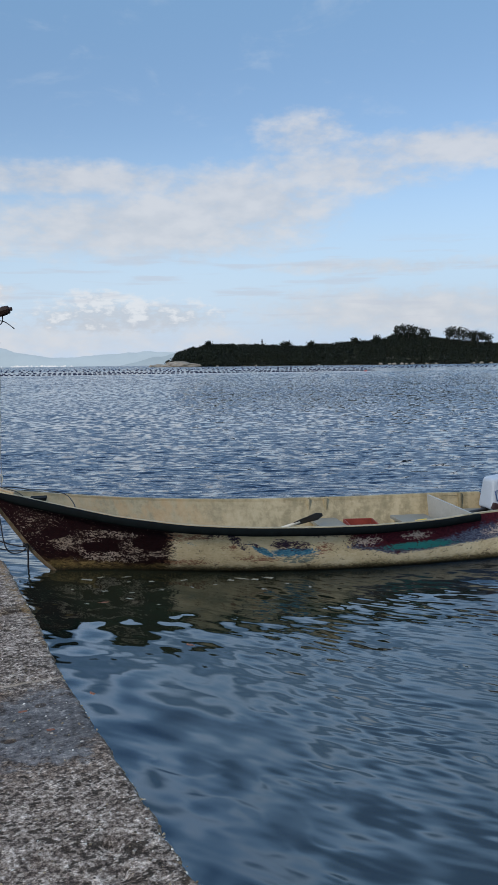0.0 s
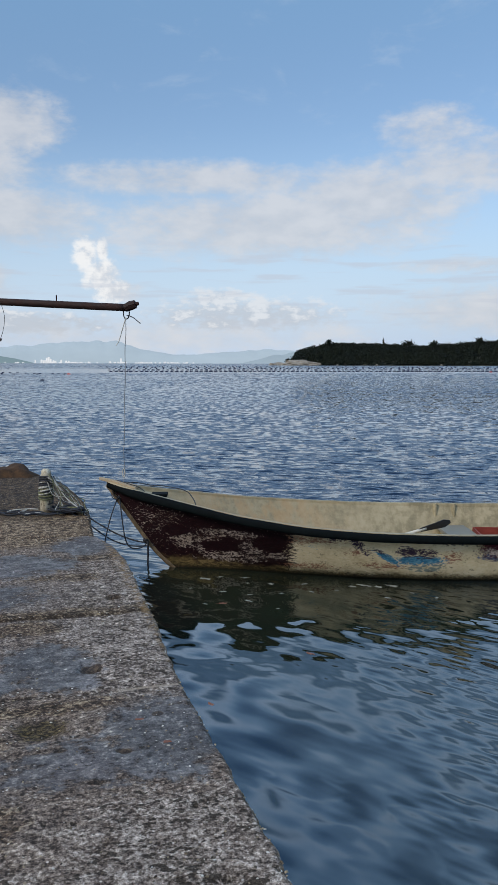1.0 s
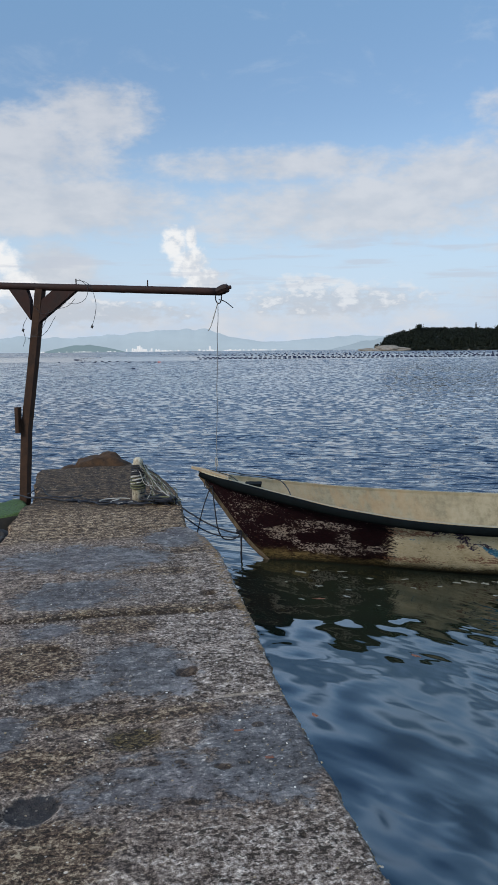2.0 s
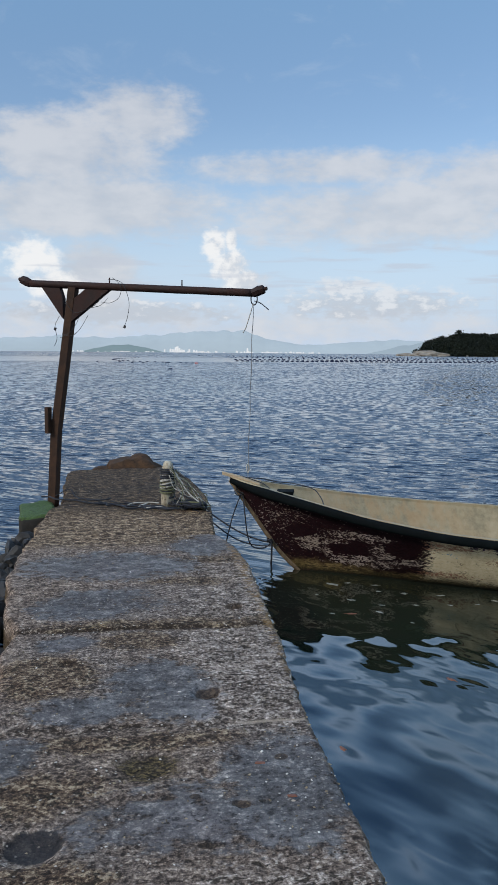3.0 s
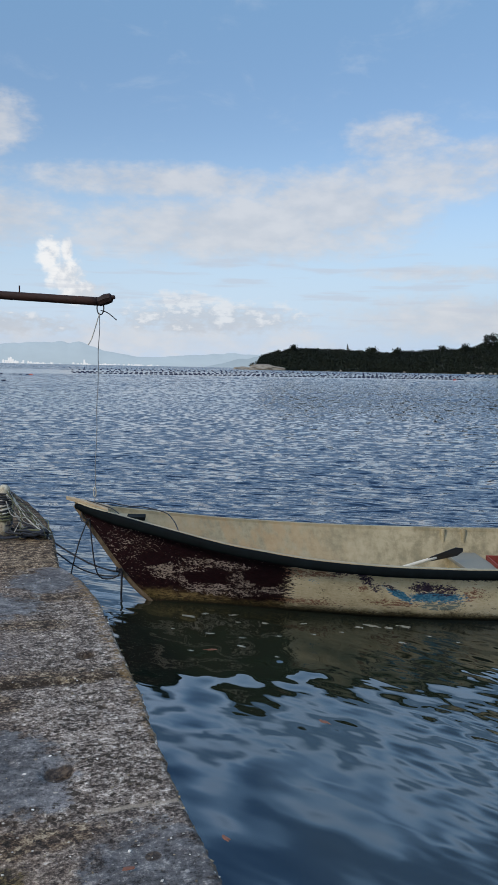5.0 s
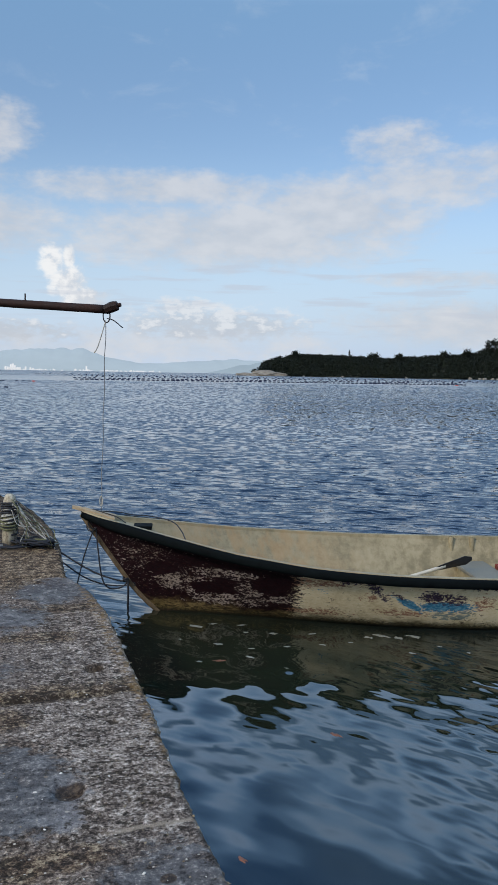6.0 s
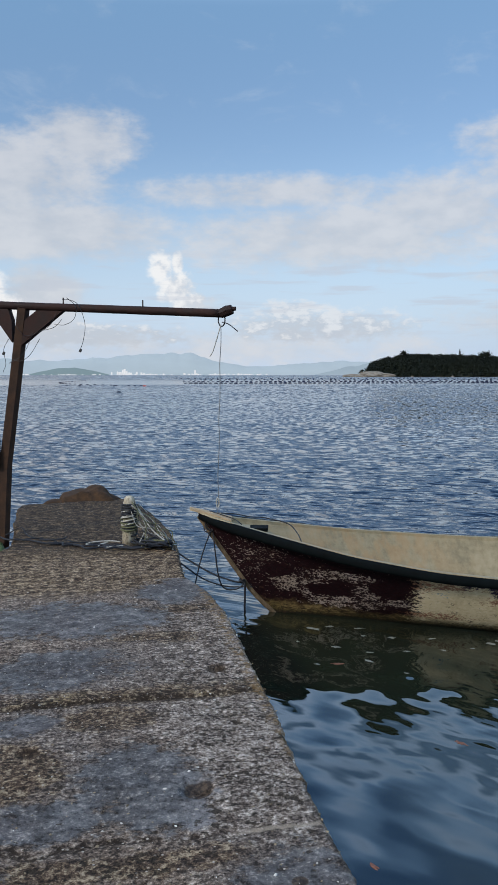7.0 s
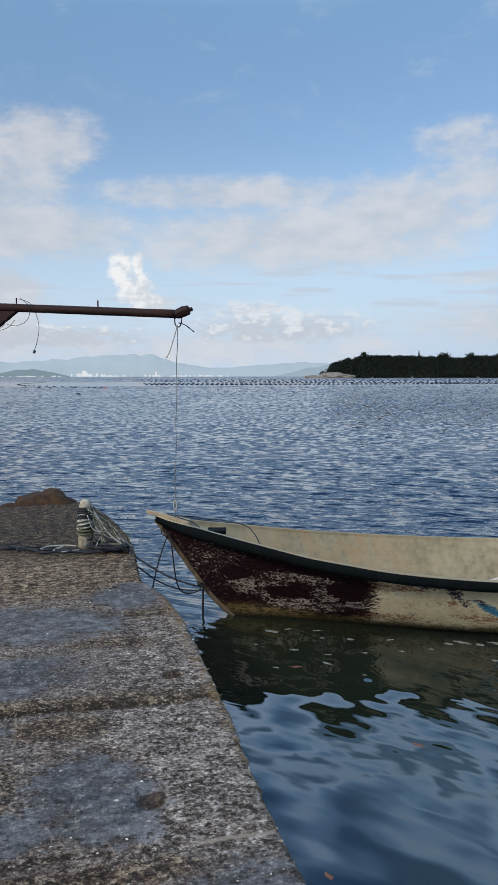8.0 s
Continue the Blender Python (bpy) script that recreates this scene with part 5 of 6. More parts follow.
def build_town():
    rng = random.Random(17)
    made = 0
    for az, n, hmax in ((-25.0, 26, 15), (-23.6, 22, 9), (-20.5, 14, 9), (-19.0, 20, 8), (-17.5, 16, 7), (-16.2, 8, 6), (-28.8, 8, 4), (-31.0, 8, 4), (-27.0, 5, 4)):
        for k in range(n):
            a = az + rng.gauss(0, 0.55)
            h = 2.5 + (hmax - 2.5) * rng.random() ** 2.2
            wd = rng.uniform(3.5, 9)
            bm = box(wd, 10, h, 0, (0, 0, h / 2))
            if rng.random() < 0.5:
                box(wd * 0.4, 5, 2.0, 0, (rng.uniform(-0.2, 0.2) * wd, 0, h + 1.0), bm)
            th = thing("town_building", "pale distant building on the far shore", "building", pose(*polar(a, 3850 + rng.uniform(-40, 60), 0.5), 0, 0, -a + rng.uniform(-25, 25)), "town on the far shore")
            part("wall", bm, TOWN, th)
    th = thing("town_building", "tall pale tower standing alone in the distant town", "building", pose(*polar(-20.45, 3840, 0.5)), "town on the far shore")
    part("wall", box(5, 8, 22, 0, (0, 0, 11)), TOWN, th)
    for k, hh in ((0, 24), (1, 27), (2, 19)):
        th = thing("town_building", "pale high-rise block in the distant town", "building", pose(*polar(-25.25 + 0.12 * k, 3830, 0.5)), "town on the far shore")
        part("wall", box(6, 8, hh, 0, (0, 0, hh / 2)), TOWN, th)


build_town()

# ---- things on and beside the jetty ----
ROPE_WHITE = plain("grey_white_rope", (0.40, 0.38, 0.33), 0.9, vary=0.4, scale=60, bump=0.8)
ROPE_BLACK = plain("black_wet_rope", (0.012, 0.013, 0.018), 0.7, vary=0.5, scale=60, bump=0.8)
ROPE_GREEN = plain("green_brown_rope", (0.12, 0.12, 0.06), 0.9, vary=0.5, scale=60, bump=0.8)
ROPE_GREY = plain("weathered_grey_line", (0.16, 0.16, 0.16), 0.9, vary=0.3, scale=60, bump=0.8)
WIRE = plain("black_wire", (0.012, 0.012, 0.014), 0.5)


def bollard_material():
    m, n, p = material("chipped_white_paint_on_wood")
    co = n.coord()
    a, b = n.noise(n.scaled(co, 1, 1, 0.5), 22, 6, 0.7), n.noise(co, 90, 3)
    col = n.ramp(n.math("ADD", n.math("MULTIPLY", a, 0.75), n.math("MULTIPLY", b, 0.25)), [(0.38, srgb(66, 58, 46)), (0.46, srgb(150, 138, 116)), (0.62, srgb(196, 186, 164))])
    z = n.sep(co)[2]
    lichen = n.math("MULTIPLY", n.step(n.math("ABSOLUTE", n.math("SUBTRACT", z, 0.22)), 0.14, 0.03), n.step(a, 0.42, 0.6))
    n.put(p.inputs["Base Color"], n.mix(n.math("MULTIPLY", lichen, 0.8), col, srgb(104, 108, 58)))
    p.inputs["Roughness"].default_value = 0.8
    n.put(p.inputs["Normal"], n.bump(a, 0.6, 0.006))
    return m


BX, BY, BZ = -3.755, 7.69, 0.462


def build_bollard():
    th = thing("mooring_bollard", "white-painted wooden bollard wound with old ropes", "bollard", pose(BX, BY, BZ - 0.02, 1, 2, 18))
    v, f = tube([(0, 0, 0), (0.002, 0, 0.15), (0, 0, 0.30), (-0.004, 0, 0.40), (-0.004, 0, 0.445), (-0.004, 0, 0.462)], [0.062, 0.060, 0.058, 0.055, 0.044, 0.024], 8, wobble=0.10)
    part("post", mesh_of("post", v, f, True), bollard_material(), th, "chipped white-painted post")
    rng = random.Random(3)
    # ropes wound round the post
    k = 0
    for z0, z1, turns, mat, r in ((0.15, 0.25, 3.5, ROPE_GREEN, 0.010), (0.20, 0.30, 3.0, ROPE_WHITE, 0.008), (0.29, 0.385, 4.5, ROPE_BLACK, 0.009), (0.12, 0.36, 4.0, ROPE_BLACK, 0.007), (0.18, 0.34, 4.0, ROPE_BLACK, 0.006), (0.27, 0.36, 2.0, ROPE_WHITE, 0.007)):
        n = int(turns * 14)
        pts = []
        for i in range(n + 1):
            a = 2 * math.pi * turns * i / n + k
            rr = 0.058 + r * 0.9 + 0.006 * rng.random()
            pts.append((rr * math.cos(a), rr * math.sin(a), z0 + (z1 - z0) * i / n + 0.012 * math.sin(a * 1.0 + k)))
        v, f = tube(pts, r, 6, twist=0.5, wobble=0.2)
        part("wound_rope", mesh_of("wound_rope", v, f, True), mat, th, "rope wound round the post")
        k += 1.7


build_bollard()


def rope(name, label, pts, r, mat, per=8):
    ob = part(name, rope_mesh(name, pts, r * 0.7, per), mat)
    return tagged(ob, label, "rope")


def jw(c, a, z):
    return tuple(JETTY @ Vector((c, a, z)))


def bwp(x, y, z):
    return tuple(BOAT @ Vector((x, y, z)))


def build_ropes():
    rng = random.Random(8)
    dz = 0.476
    # slack ends falling from the bollard's head to the heap at its foot
    for i in range(14):
        a = rng.uniform(-0.9, 0.6)
        top = Vector((BX + 0.09 * math.cos(a), BY + 0.09 * math.sin(a), BZ + rng.uniform(0.28, 0.4)))
        foot = Vector((BX + rng.uniform(0.14, 0.46), BY + rng.uniform(-0.16, 0.16), dz + 0.01))
        mids = [top + (foot - top) * q + Vector((rng.uniform(-0.05, 0.06), rng.uniform(-0.07, 0.07), rng.uniform(-0.07, 0.05))) for q in (0.3, 0.55, 0.8)]
        end = foot + Vector((rng.uniform(-0.12, 0.1), rng.uniform(-0.1, 0.1), 0.0))
        mat = (ROPE_WHITE, ROPE_WHITE, ROPE_GREEN, ROPE_WHITE, ROPE_BLACK, ROPE_WHITE, ROPE_GREEN)[i % 7]
        rope("slack_rope", "old rope hanging slack from the bollard", [top, *mids, foot, end], rng.uniform(0.004, 0.007), mat)
    # heap of dark rope at the foot
    for i in range(13):
        c = Vector((BX + 0.24 + rng.uniform(-0.1, 0.14), BY - 0.06 + rng.uniform(-0.07, 0.07), dz))
        pts = []
        for k in range(9):
            a = k * 0.9 + i
            rr = rng.uniform(0.04, 0.10)
            pts.append(c + Vector((rr * math.cos(a) * 1.3, rr * math.sin(a), 0.012 + 0.05 * rng.random())))
        rope("tangled_rope", "tangled rope heaped at the bollard's foot", pts, 0.013, ROPE_BLACK if i != 2 else ROPE_GREEN)
    # pale loops on the deck beside the bollard
    pts = [(BX - 0.04, BY - 0.10, dz + 0.03), (BX - 0.16, BY - 0.05, dz + 0.02), (BX - 0.30, BY - 0.08, dz + 0.01), (BX - 0.34, BY - 0.16, dz), (BX - 0.24, BY - 0.18, dz), (BX - 0.16, BY - 0.10, dz + 0.02), (BX - 0.20, BY - 0.20, dz), (BX - 0.10, BY - 0.22, dz), (BX + 0.02, BY - 0.16, dz + 0.01)]
    rope("loose_rope", "pale rope lying in loose loops on concrete", pts, 0.008, ROPE_WHITE)
    # black rope across the deck to the derrick's foot
    for x0, x1, y0, sag, ph, r in ((-3.45, -5.12, 7.56, 0.10, 0.3, 0.012), (-3.50, -4.46, 7.52, 0.12, 2.1, 0.013), (-3.48, -4.30, 7.60, 0.07, 4.0, 0.009)):
        line = []
        for k in range(23):
            f = k / 22
            kink = 0.035 * math.sin(9 * f * math.pi + ph) + 0.03 * noise.noise((f * 7, ph, 0))
            line.append((x0 + (x1 - x0) * f + 0.03 * math.sin(13 * f + ph), y0 - sag * math.sin(f * math.pi) + kink, dz + 0.004 + 0.022 * max(0, noise.noise((f * 9, ph, 3)))))
        rope("loose_rope", "black kinked rope lying across the jetty deck", line, r, ROPE_BLACK, 5)
    loop = [(-4.46 + 0.10 * math.cos(k * 0.75) + 0.012 * k, 7.46 + 0.055 * math.sin(k * 0.75), dz + 0.01 + 0.006 * k) for k in range(10)]
    rope("rope_loop", "black rope looped on the jetty deck", loop, 0.011, ROPE_BLACK, 6)
    rope("loose_rope", "dark rope end curled at the derrick's foot", [(-5.02, 7.70, dz), (-4.92, 7.80, dz + 0.06), (-4.82, 7.74, dz + 0.01), (-4.70, 7.66, dz), (-4.62, 7.68, dz), (-4.75, 7.60, dz)], 0.008, ROPE_BLACK)
    # mooring lines from the bollard to the stem
    stem = bwp(-0.19, -0.02, 0.235)
    rope("mooring_line", "dark mooring line from bollard to bow", [(BX + 0.14, BY - 0.02, 0.60), (-3.42, 7.62, 0.545), (-3.32, 7.58, 0.49), (-3.0, 7.56, 0.32), (-2.75, 7.54, 0.245), stem], 0.011, ROPE_BLACK)
    rope("mooring_line", "dark mooring line from bollard to bow", [(BX + 0.2, BY - 0.06, 0.50), (-3.40, 7.55, 0.478), (-3.27, 7.52, 0.42), (-3.0, 7.50, 0.26), (-2.78, 7.51, 0.20), (stem[0], stem[1], 0.215)], 0.009, ROPE_BLACK)
    rope("mooring_line", "pale old line reaching over the jetty edge", [(BX + 0.09, BY, 0.80), (-3.52, 7.66, 0.62), (-3.36, 7.62, 0.52), (-3.28, 7.57, 0.47)], 0.009, ROPE_WHITE)
    # lines hanging under the bow
    ring = bwp(-0.52, -0.02, 0.72)
    rope("bow_line", "dark line looped under the bow", [ring, bwp(-0.50, -0.05, 0.55), bwp(-0.47, -0.06, 0.32), bwp(-0.43, -0.05, 0.215), bwp(-0.36, -0.04, 0.19), bwp(-0.29, -0.03, 0.21), bwp(-0.25, -0.02, 0.26)], 0.009, ROPE_BLACK)
    rope("bow_line", "dark line from the bow to the jetty wall", [ring, bwp(-0.60, -0.04, 0.50), bwp(-0.66, -0.06, 0.25), bwp(-0.68, -0.08, 0.10)], 0.008, ROPE_BLACK)
    rope("hanging_rope_end", "wet rope end hanging into the water", [bwp(-0.27, -0.03, 0.27), bwp(-0.25, -0.05, 0.24), bwp(-0.25, -0.05, 0.12), bwp(-0.25, -0.05, 0.02), bwp(-0.23, -0.07, -0.06)], 0.013, ROPE_BLACK)
    knot = [Vector(bwp(-0.27, -0.03, 0.26)) + Vector((0.022 * math.cos(k * 1.1), 0.02 * math.sin(k * 1.1), 0.02 * math.sin(k * 0.7))) for k in range(12)]
    rope("rope_knot", "dark knot in the mooring line", knot, 0.011, ROPE_BLACK, 4)
    for k in range(3):
        c = Vector(ring) + Vector((0.02 * k - 0.03, 0, 0.02 * k))
        pts = [c + Vector((0.045 * math.cos(a * 0.8), 0.03 * math.sin(a * 0.8 + k), 0.05 * math.sin(a * 0.8))) for a in range(9)]
        rope("bow_lashing", "dark lashing round the bow", pts, 0.007, ROPE_BLACK, 5)
    # dark line lying over the foredeck and gunwale
    rope("deck_line", "thin dark line lying over the foredeck", [bwp(-0.50, 0.05, 0.82), bwp(-0.35, 0.14, 0.80), bwp(-0.22, 0.20, 0.765), bwp(-0.1, 0.22, 0.755), bwp(0.1, 0.15, 0.72), bwp(0.18, -0.05, 0.68), bwp(0.22, -0.22, 0.63), bwp(0.26, -0.34, 0.60)], 0.007, ROPE_BLACK)
    rope("deck_line", "thin dark line lying over the foredeck", [bwp(-0.55, 0.0, 0.845), bwp(-0.45, -0.02, 0.82), bwp(-0.34, -0.06, 0.79), bwp(-0.27, -0.12, 0.755)], 0.006, ROPE_BLACK)
    # line from boom to bow
    top = Vector((-2.885, 7.70, 2.40))
    bot = Vector(bwp(-0.48, 0.02, 0.815))
    pts = [top + (bot - top) * (k / 10) + Vector((0.004 * math.sin(k * 2.2), 0, 0)) for k in range(11)]
    rope("hoist_line", "thin grey line from boom end down to the bow", pts, 0.005, ROPE_GREY, 4)
    eye = bot + (top - bot) * 0.035
    pts = [eye + Vector((0.012 * math.sin(a * 0.7), 0, 0.04 - 0.04 * math.cos(a * 0.7))) for a in range(10)]
    rope("line_eye", "small rope eye above the bow", pts, 0.0075, ROPE_WHITE, 4)
    pts = [Vector((-2.885, 7.72, 2.44)) + Vector((0.03 * math.sin(a * 0.7), 0.0, 0.055 * math.cos(a * 0.7) - 0.0)) for a in range(10)]
    rope("line_strop", "dark strop under the boom end", pts, 0.008, ROPE_BLACK, 4)
    rope("line_tail", "frayed grey tail of the boom line", [top + Vector((0, 0, 0.0)), top + Vector((-0.03, 0, -0.10)), top + Vector((-0.07, 0, -0.22)), top + Vector((-0.10, 0, -0.27))], 0.0065, ROPE_WHITE)
    rope("line_tail", "dark stiff tail of the boom strop", [top + Vector((0.01, 0, 0.02)), top + Vector((0.07, 0, 0.0)), top + Vector((0.15, 0, -0.06))], 0.0065, ROPE_BLACK)
    # loose wires on the derrick
    for pts in ([(-4.385, 7.70, 2.645), (-4.30, 7.68, 2.64), (-4.22, 7.68, 2.60), (-4.17, 7.68, 2.50), (-4.15, 7.68, 2.40), (-4.17, 7.68, 2.28), (-4.20, 7.68, 2.20)], [(-4.33, 7.68, 2.66), (-4.24, 7.68, 2.58), (-4.26, 7.68, 2.47), (-4.36, 7.68, 2.42), (-4.46, 7.68, 2.43)], [(-4.44, 7.68, 2.52), (-4.5, 7.68, 2.42), (-4.62, 7.68, 2.36), (-4.75, 7.67, 2.33), (-4.84, 7.66, 2.42)], [(-4.68, 7.68, 2.36), (-4.74, 7.68, 2.22), (-4.82, 7.67, 2.13), (-4.93, 7.68, 2.08)], [(-4.90, 7.68, 2.12), (-4.80, 7.67, 2.10), (-4.70, 7.67, 2.16), (-4.60, 7.67, 2.30)], [(-4.60, 7.68, 2.37), (-4.46, 7.68, 2.40), (-4.38, 7.68, 2.47)], [(-4.93, 7.68, 2.30), (-4.97, 7.66, 2.2), (-4.95, 7.66, 2.08), (-4.98, 7.66, 2.0)]):
        rope("loose_wire", "thin black wire hanging from the derrick", pts, 0.0035, WIRE)
    for q in ((-4.20, 7.68, 2.19), (-4.97, 7.66, 2.17)):
        ob = part("wire_plug", box(0.022, 0.014, 0.03, 0.004), WIRE, m=pose(*q, 0, 25, 0))
        tagged(ob, "small black plug on a hanging wire", "plug")


build_ropes()


def mossy_material():
    m, n, p = material("green_weed_on_concrete")
    co = n.coord()
    nz = n.sep(n.add("ShaderNodeNewGeometry").outputs["Normal"])[2]
    a, b = n.noise(co, 14, 6, 0.7), n.noise(co, 60, 4)
    green = n.ramp(b, [(0.3, srgb(26, 42, 12)), (0.7, srgb(72, 96, 34))])
    dark = n.ramp(a, [(0.3, srgb(16, 14, 11)), (0.7, srgb(46, 40, 30))])
    n.put(p.inputs["Base Color"], n.mix(n.step(n.math("ADD", nz, n.math("MULTIPLY", n.math("SUBTRACT", a, 0.5), 0.8)), 0.35, 0.6), dark, green))
    p.inputs["Roughness"].default_value = 0.85
    n.put(p.inputs["Normal"], n.bump(n.math("ADD", a, b), 0.9, 0.012))
    return m


WEED = mossy_material()
WET_ROCK = plain("brown_wet_rock", (0.050, 0.027, 0.013), 0.85, vary=0.8, scale=16, bump=0.9, spec=0.2)
MUSSEL = plain("dark_mussel_crust", (0.014, 0.012, 0.010), 0.7, vary=0.7, scale=30, bump=1.0)


def build_shore_blocks():
    rng = random.Random(14)
    bm = box(0.34, 0.86, 0.80, 0.05, (0, 0, 0), seg=3)
    bmesh.ops.subdivide_edges(bm, edges=bm.edges[:], cuts=5, use_grid_fill=True)
    for v in bm.verts:
        v.co += Vector((1, 1, 1)) * 0.0 + v.co.normalized() * 0.03 * noise.fractal(v.co * 5, 0.9, 2.1, 3)
    ob = part("concrete_block", bm, WEED, m=JETTY @ pose(-1.66, 7.56, 0.0, 0, -3, 6), smooth=True)
    tagged(ob, "broken concrete block with green weed on top", "block")
    ob = part("rock", boulder(rng, 0.46, 0.34, 0.36, 4, 0.22, 1.6), WET_ROCK, m=pose(-5.42, 10.16, 0.235, 0, 0, 10), smooth=True)
    tagged(ob, "rounded brown rock at the end of the jetty", "rock")
    ob = part("rock", boulder(rng, 0.36, 0.26, 0.26, 4, 0.3, 1.6), WET_ROCK, m=pose(-5.70, 10.10, 0.19, 0, 0, 40), smooth=True)
    tagged(ob, "low brown rock at the end of the jetty", "rock")
    # mussel-grown rubble along the open side
    vs, fs = [], []
    for k in range(150):
        a = 2.4 + 4.9 * k / 149
        bm = boulder(rng, rng.uniform(0.04, 0.13), rng.uniform(0.05, 0.13), rng.uniform(0.04, 0.12), 2, 0.5, 2.0)
        off = Vector((-1.58 - rng.random() * 0.22 - (0.0 if a > 4 else -0.12), a, rng.uniform(-0.05, 0.24)))
        o = len(vs)
        bm.verts.ensure_lookup_table()
        vs += [v.co + off for v in bm.verts]
        fs += [tuple(o + v.index for v in f.verts) for f in bm.faces]
        bm.free()
    ob = part("rubble", mesh_of("rubble", vs, fs), MUSSEL, m=JETTY)
    tagged(ob, "mussel-crusted rubble against the jetty wall", "rubble", kind="stuff")


build_shore_blocks()

# ---- things in the boat ----
RED_PLASTIC = plain("red_plastic", (0.17, 0.032, 0.022), 0.6, vary=0.35, spec=0.2)
WHITE_COWL = plain("white_motor_cowling", (0.33, 0.36, 0.40), 0.5, vary=0.10, bump=0.05, spec=0.3)
BLACK_PLASTIC = plain("black_plastic", (0.012, 0.012, 0.014), 0.4)
YELLOW = plain("yellow_plastic", (0.62, 0.42, 0.03), 0.4, vary=0.15)
BRACKET = plain("dark_brown_plastic", (0.035, 0.016, 0.016), 0.6, vary=0.2, spec=0.2)
NAVY = plain("navy_decal", (0.03, 0.05, 0.14), 0.35, vary=0.1)


def build_boat_things():
    # oar with a dark blade
    m0 = BOAT
    neck, tip, low = Vector((2.42, 0.22, 0.295)), Vector((2.76, 0.28, 0.375)), Vector((1.80, 0.08, 0.15))
    th = thing("oar", "wooden oar with a dark blade resting on a thwart", "oar", m0 @ Matrix.Translation(low))
    v, f = tube([Vector((0, 0, 0)), (neck - low) * 0.5, neck - low, (neck - low) + (tip - neck) * 0.25], [0.017, 0.017, 0.016, 0.014], 8)
    part("shaft", mesh_of("shaft", v, f, True), plain("pale_oar_wood", (0.5, 0.45, 0.36), 0.6, vary=0.2), th, "pale wooden shaft")
    bm = bmesh.new()
    d0 = (tip - neck)
    side = Vector((-0.25, -0.35, 0.9)).normalized()
    nrm = d0.cross(side).normalized()
    rows = []
    for k, wd in ((0.0, 0.013), (0.15, 0.026), (0.5, 0.036), (0.82, 0.046), (1.0, 0.018)):
        c = neck - low + d0 * k
        rows.append([bm.verts.new(c + side * a * wd + nrm * b * 0.007) for a, b in ((-1, 0.3), (0, 1), (1, 0.3), (1, -0.3), (0, -1), (-1, -0.3))])
    for r1, r2 in zip(rows, rows[1:]):
        for k in range(6):
            bm.faces.new((r1[k], r2[k], r2[(k + 1) % 6], r1[(k + 1) % 6]))
    bm.faces.new(rows[0])
    bm.faces.new(rows[-1])
    part("blade", bm, BLACK_PLASTIC, th, "dark flat blade")
    # red crate
    th = thing("crate", "faded red plastic crate on the boat's floor", "crate", m0 @ pose(3.18, 0.24, 0.106, 0, 0, -6))
    L, W, H, t = 0.32, 0.40, 0.18, 0.014
    for nm, sz, at in (("side", (L, t, H), (0, -W / 2, H / 2)), ("side", (L, t, H), (0, W / 2, H / 2)), ("side", (t, W - t - 0.004, H), (-L / 2 + t / 2, 0, H / 2)), ("side", (t, W - t - 0.004, H), (L / 2 - t / 2, 0, H / 2)), ("base", (L - 2 * t - 0.004, W - t - 0.004, t), (0, 0, t / 2))):
        part(nm, box(*sz, 0.003, at), RED_PLASTIC, th)
    # yellow handle on the stern thwart
    ob = part("bailer_handle", box(0.16, 0.022, 0.018, 0.006), YELLOW, m=m0 @ pose(3.80, 0.12, 0.298, 0, 0, 20))
    tagged(ob, "small yellow plastic handle lying on a thwart", "handle")
    # pale scrap on the middle thwart
    ob = part("folded_cloth", box(0.2, 0.3, 0.025, 0.008, seg=3), GREYPAINT, m=m0 @ pose(2.92, -0.2, 0.266, 0, 0, 12))
    tagged(ob, "grey-white folded cloth on a thwart", "cloth")
    # outboard motor, clamped on the transom
    th = thing("outboard_motor", "white outboard motor with black lower half, on the transom", "outboard motor", m0 @ pose(4.665, 0.02, 0.415, 0, -10, 0))
    bm = bmesh.new()
    bmesh.ops.create_cube(bm, size=1)
    for v in bm.verts:
        up = v.co.z > 0
        fore, aft = (-0.105, 0.15) if up else (-0.195, 0.20)
        v.co = Vector((fore if v.co.x < 0 else aft, math.copysign(0.125 if up else 0.165, v.co.y), 0.345 if up else 0.03))
    bmesh.ops.bevel(bm, geom=bm.edges[:], offset=0.035, segments=3, affect="EDGES", profile=0.5)
    cowl = part("cowling", bm, WHITE_COWL, th, "white cowling with sloping sides")
    lean = Matrix.Rotation(radians(-7), 4, "X")
    bm = box(0.07, 0.005, 0.010, 0, (-0.085, -0.158, 0.225), rot=lean)
    for sz, at in (((0.07, 0.005, 0.010), (-0.085, -0.168, 0.125)), ((0.010, 0.005, 0.10), (-0.115, -0.163, 0.175)), ((0.010, 0.005, 0.10), (-0.055, -0.163, 0.175))):
        box(*sz, 0, at, bm, rot=lean)
    part("decal", bm, NAVY, cowl, "navy square outline on the cowling")
    part("lower_cowling", box(0.34, 0.30, 0.10, 0.03, (0, 0, -0.015)), BLACK_PLASTIC, th, "black lower cowling")
    part("carry_bracket", box(0.16, 0.08, 0.075, 0.012, (-0.10, -0.15, 0.045), rot=Matrix.Rotation(radians(28), 4, "Y")), BRACKET, th, "dark brown bracket under the cowling")
    part("clamp", box(0.10, 0.18, 0.20, 0.015, (-0.07, 0, -0.08)), BLACK_PLASTIC, th)
    part("leg", box(0.12, 0.07, 0.62, 0.02, (0.10, 0, -0.36)), BLACK_PLASTIC, th)
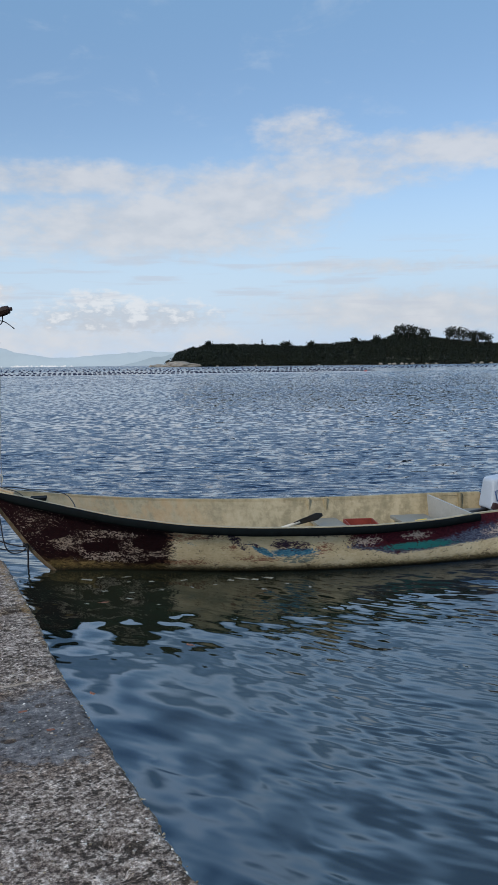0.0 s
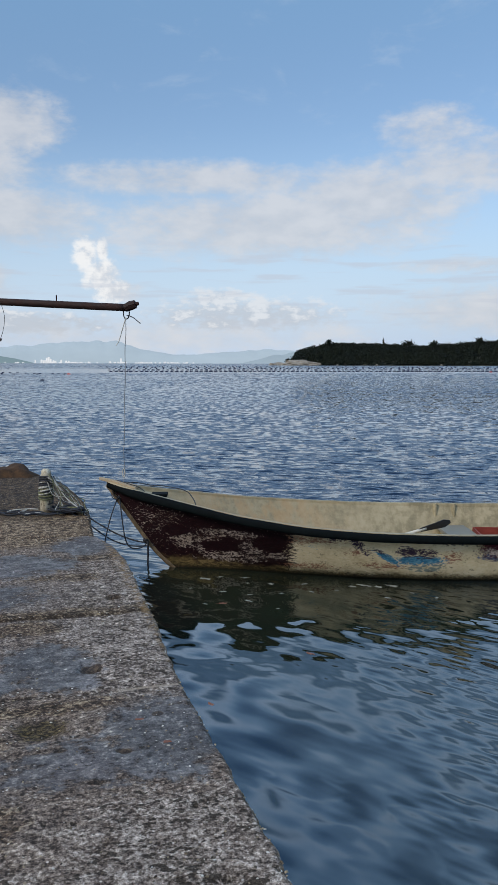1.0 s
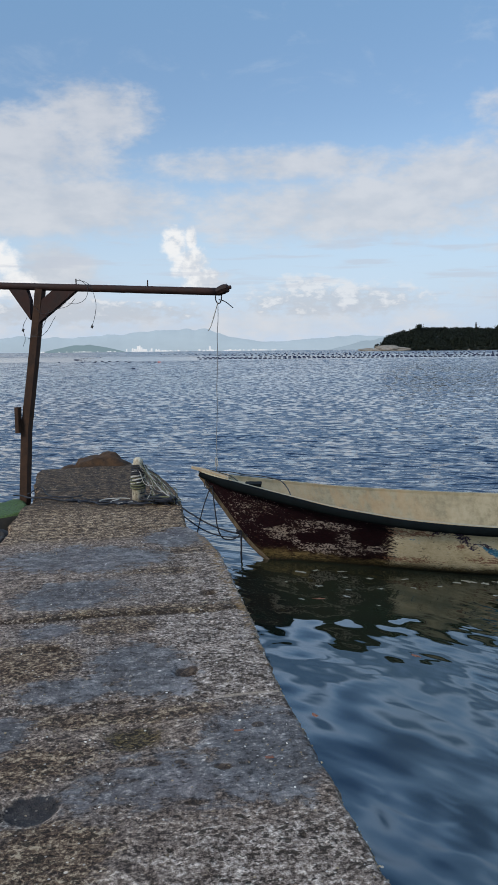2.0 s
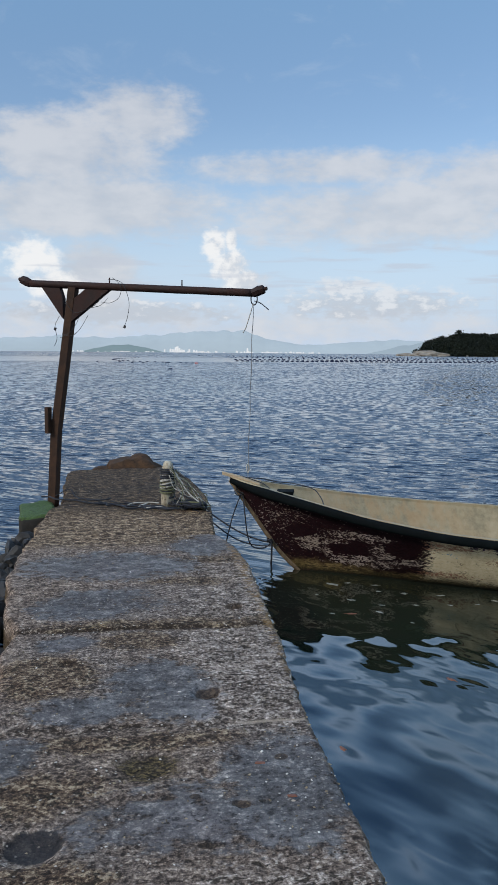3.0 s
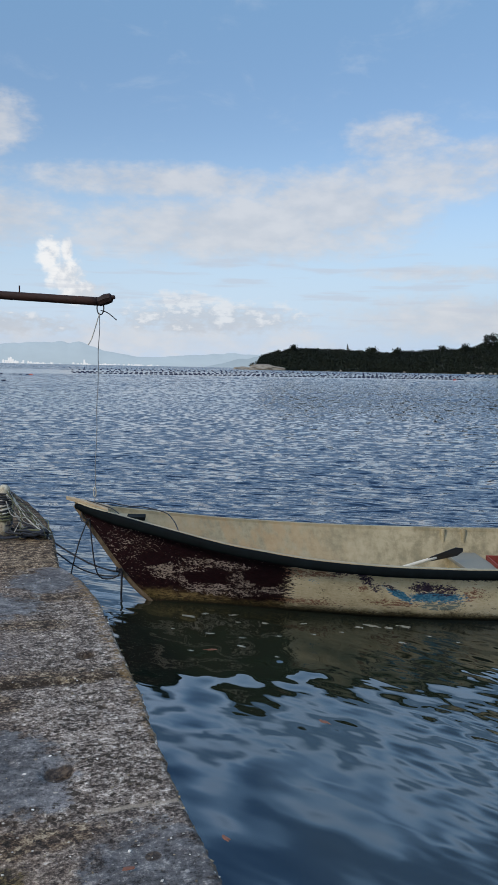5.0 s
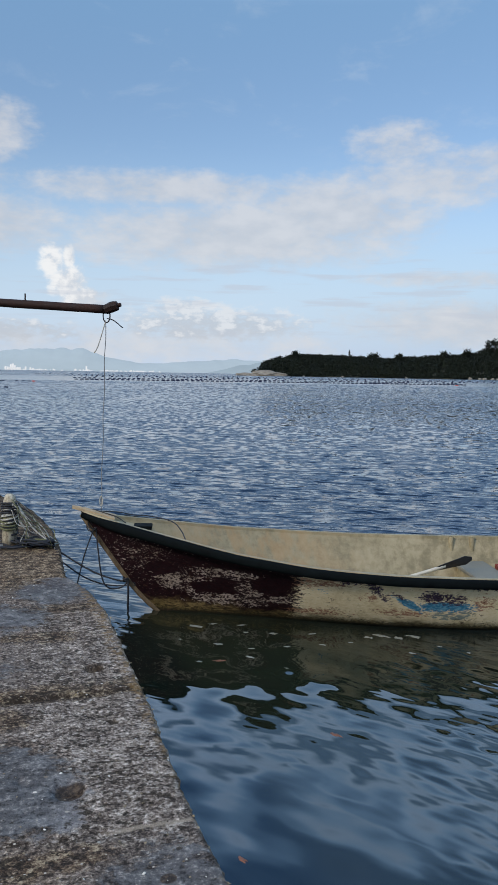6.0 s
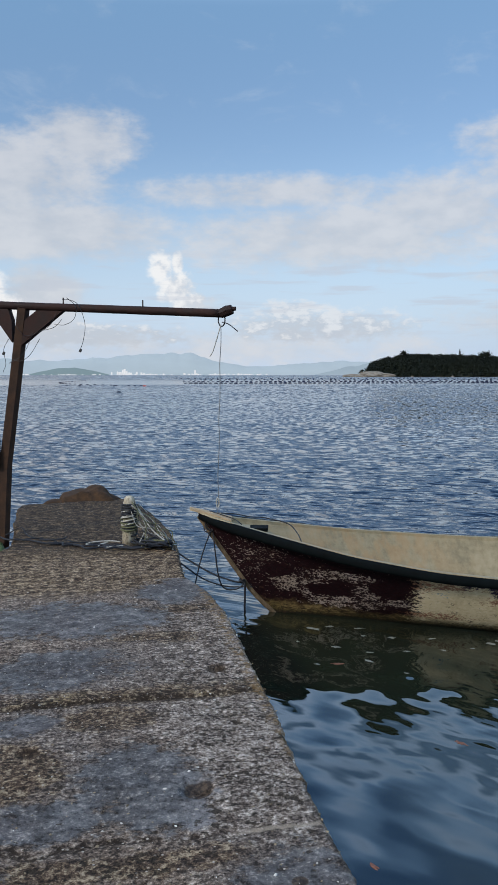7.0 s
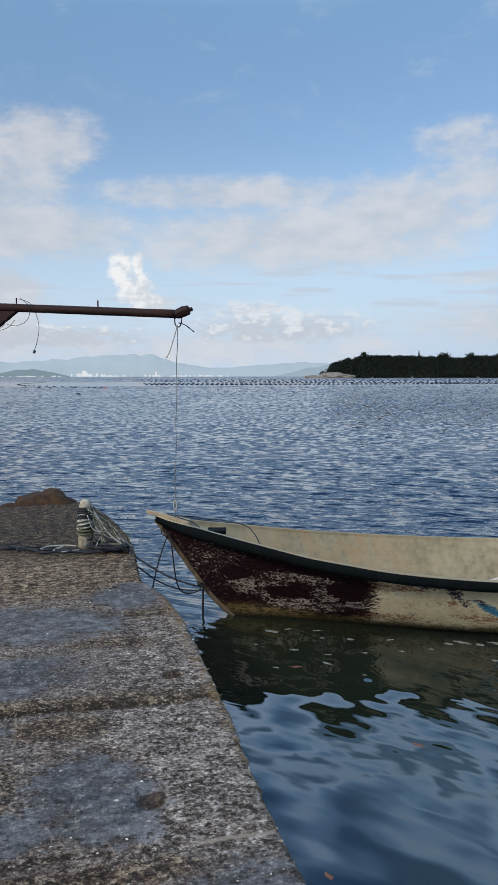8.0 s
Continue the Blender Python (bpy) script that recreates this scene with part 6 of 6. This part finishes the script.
    v, f = tube([(-0.10, 0, 0.02), (-0.30, -0.03, 0.03), (-0.46, -0.05, 0.035)], [0.022, 0.02, 0.024], 8)
    part("tiller", mesh_of("tiller", v, f, True), BLACK_PLASTIC, th, "black tiller arm")


build_boat_things()

# ---- drift on the water ----
FOAM = plain("grey_foam_scum", (0.20, 0.20, 0.165), 0.9, vary=0.3, scale=40)
LEAF = plain("orange_dead_leaf", (0.17, 0.06, 0.03), 0.7, vary=0.4, scale=40)


def flat_patch(rng, r, stretch, h=0.0004):
    n = 14
    bm = bmesh.new()
    top, low = [], []
    ph = rng.random() * 40
    for k in range(n):
        a = 2 * math.pi * k / n
        q = r * (1 + 1.1 * noise.noise((math.cos(a) * 1.9 + ph, math.sin(a) * 1.9, 0)))
        top.append(bm.verts.new((q * math.cos(a) * stretch * 0.9, q * math.sin(a) * 0.9, h)))
        low.append(bm.verts.new((q * math.cos(a) * stretch, q * math.sin(a), -0.001)))
    bm.faces.new(top)
    for k in range(n):
        bm.faces.new((low[k], low[(k + 1) % n], top[(k + 1) % n], top[k]))
    return bm


def build_drift():
    rng = random.Random(31)
    for x, y, r in ((-1.34, 7.14, 0.045), (-0.52, 7.26, 0.06), (-0.40, 7.24, 0.05), (-0.28, 7.3, 0.05), (-0.62, 7.2, 0.04), (-1.43, 6.57, 0.03), (-1.96, 7.19, 0.045), (-1.85, 7.28, 0.035), (-1.55, 7.12, 0.03), (-1.7, 6.8, 0.035), (-1.2, 6.85, 0.03), (-1.45, 6.75, 0.02), (-0.95, 6.95, 0.02), (-1.75, 6.4, 0.02), (-0.3, 6.9, 0.03), (-0.1, 7.1, 0.025), (-1.05, 7.2, 0.03), (-1.62, 7.3, 0.03), (-0.75, 7.05, 0.02), (0.1, 7.0, 0.02), (-2.0, 6.85, 0.02), (-1.15, 6.4, 0.015)):
        ob = part("foam_patch", flat_patch(rng, r * 0.5, rng.uniform(1.2, 2.6)), FOAM, m=pose(x, y, 0.0003, 0, 0, rng.uniform(-30, 30)))
        tagged(ob, "small patch of grey foam floating on the water", "foam", "foam patches")
    for x, y in ((-1.62, 6.45), (-0.75, 5.4)):
        ob = part("leaf", flat_patch(rng, 0.016, 2.2, 0.001), LEAF, m=pose(x, y, 0.0005, 0, 0, rng.uniform(-60, 60)))
        tagged(ob, "orange dead leaf floating on the water", "leaf", "leaves")
    for x, y in ((-1.17, 3.13), (-0.99, 2.95), (-0.92, 3.35)):
        ob = part("leaf", flat_patch(rng, 0.008, 2.2, 0.002), LEAF, m=pose(x, y, 0.460, 0, 0, rng.uniform(-60, 60)))
        tagged(ob, "orange dead leaf lying on the concrete", "leaf", "leaves")


build_drift()
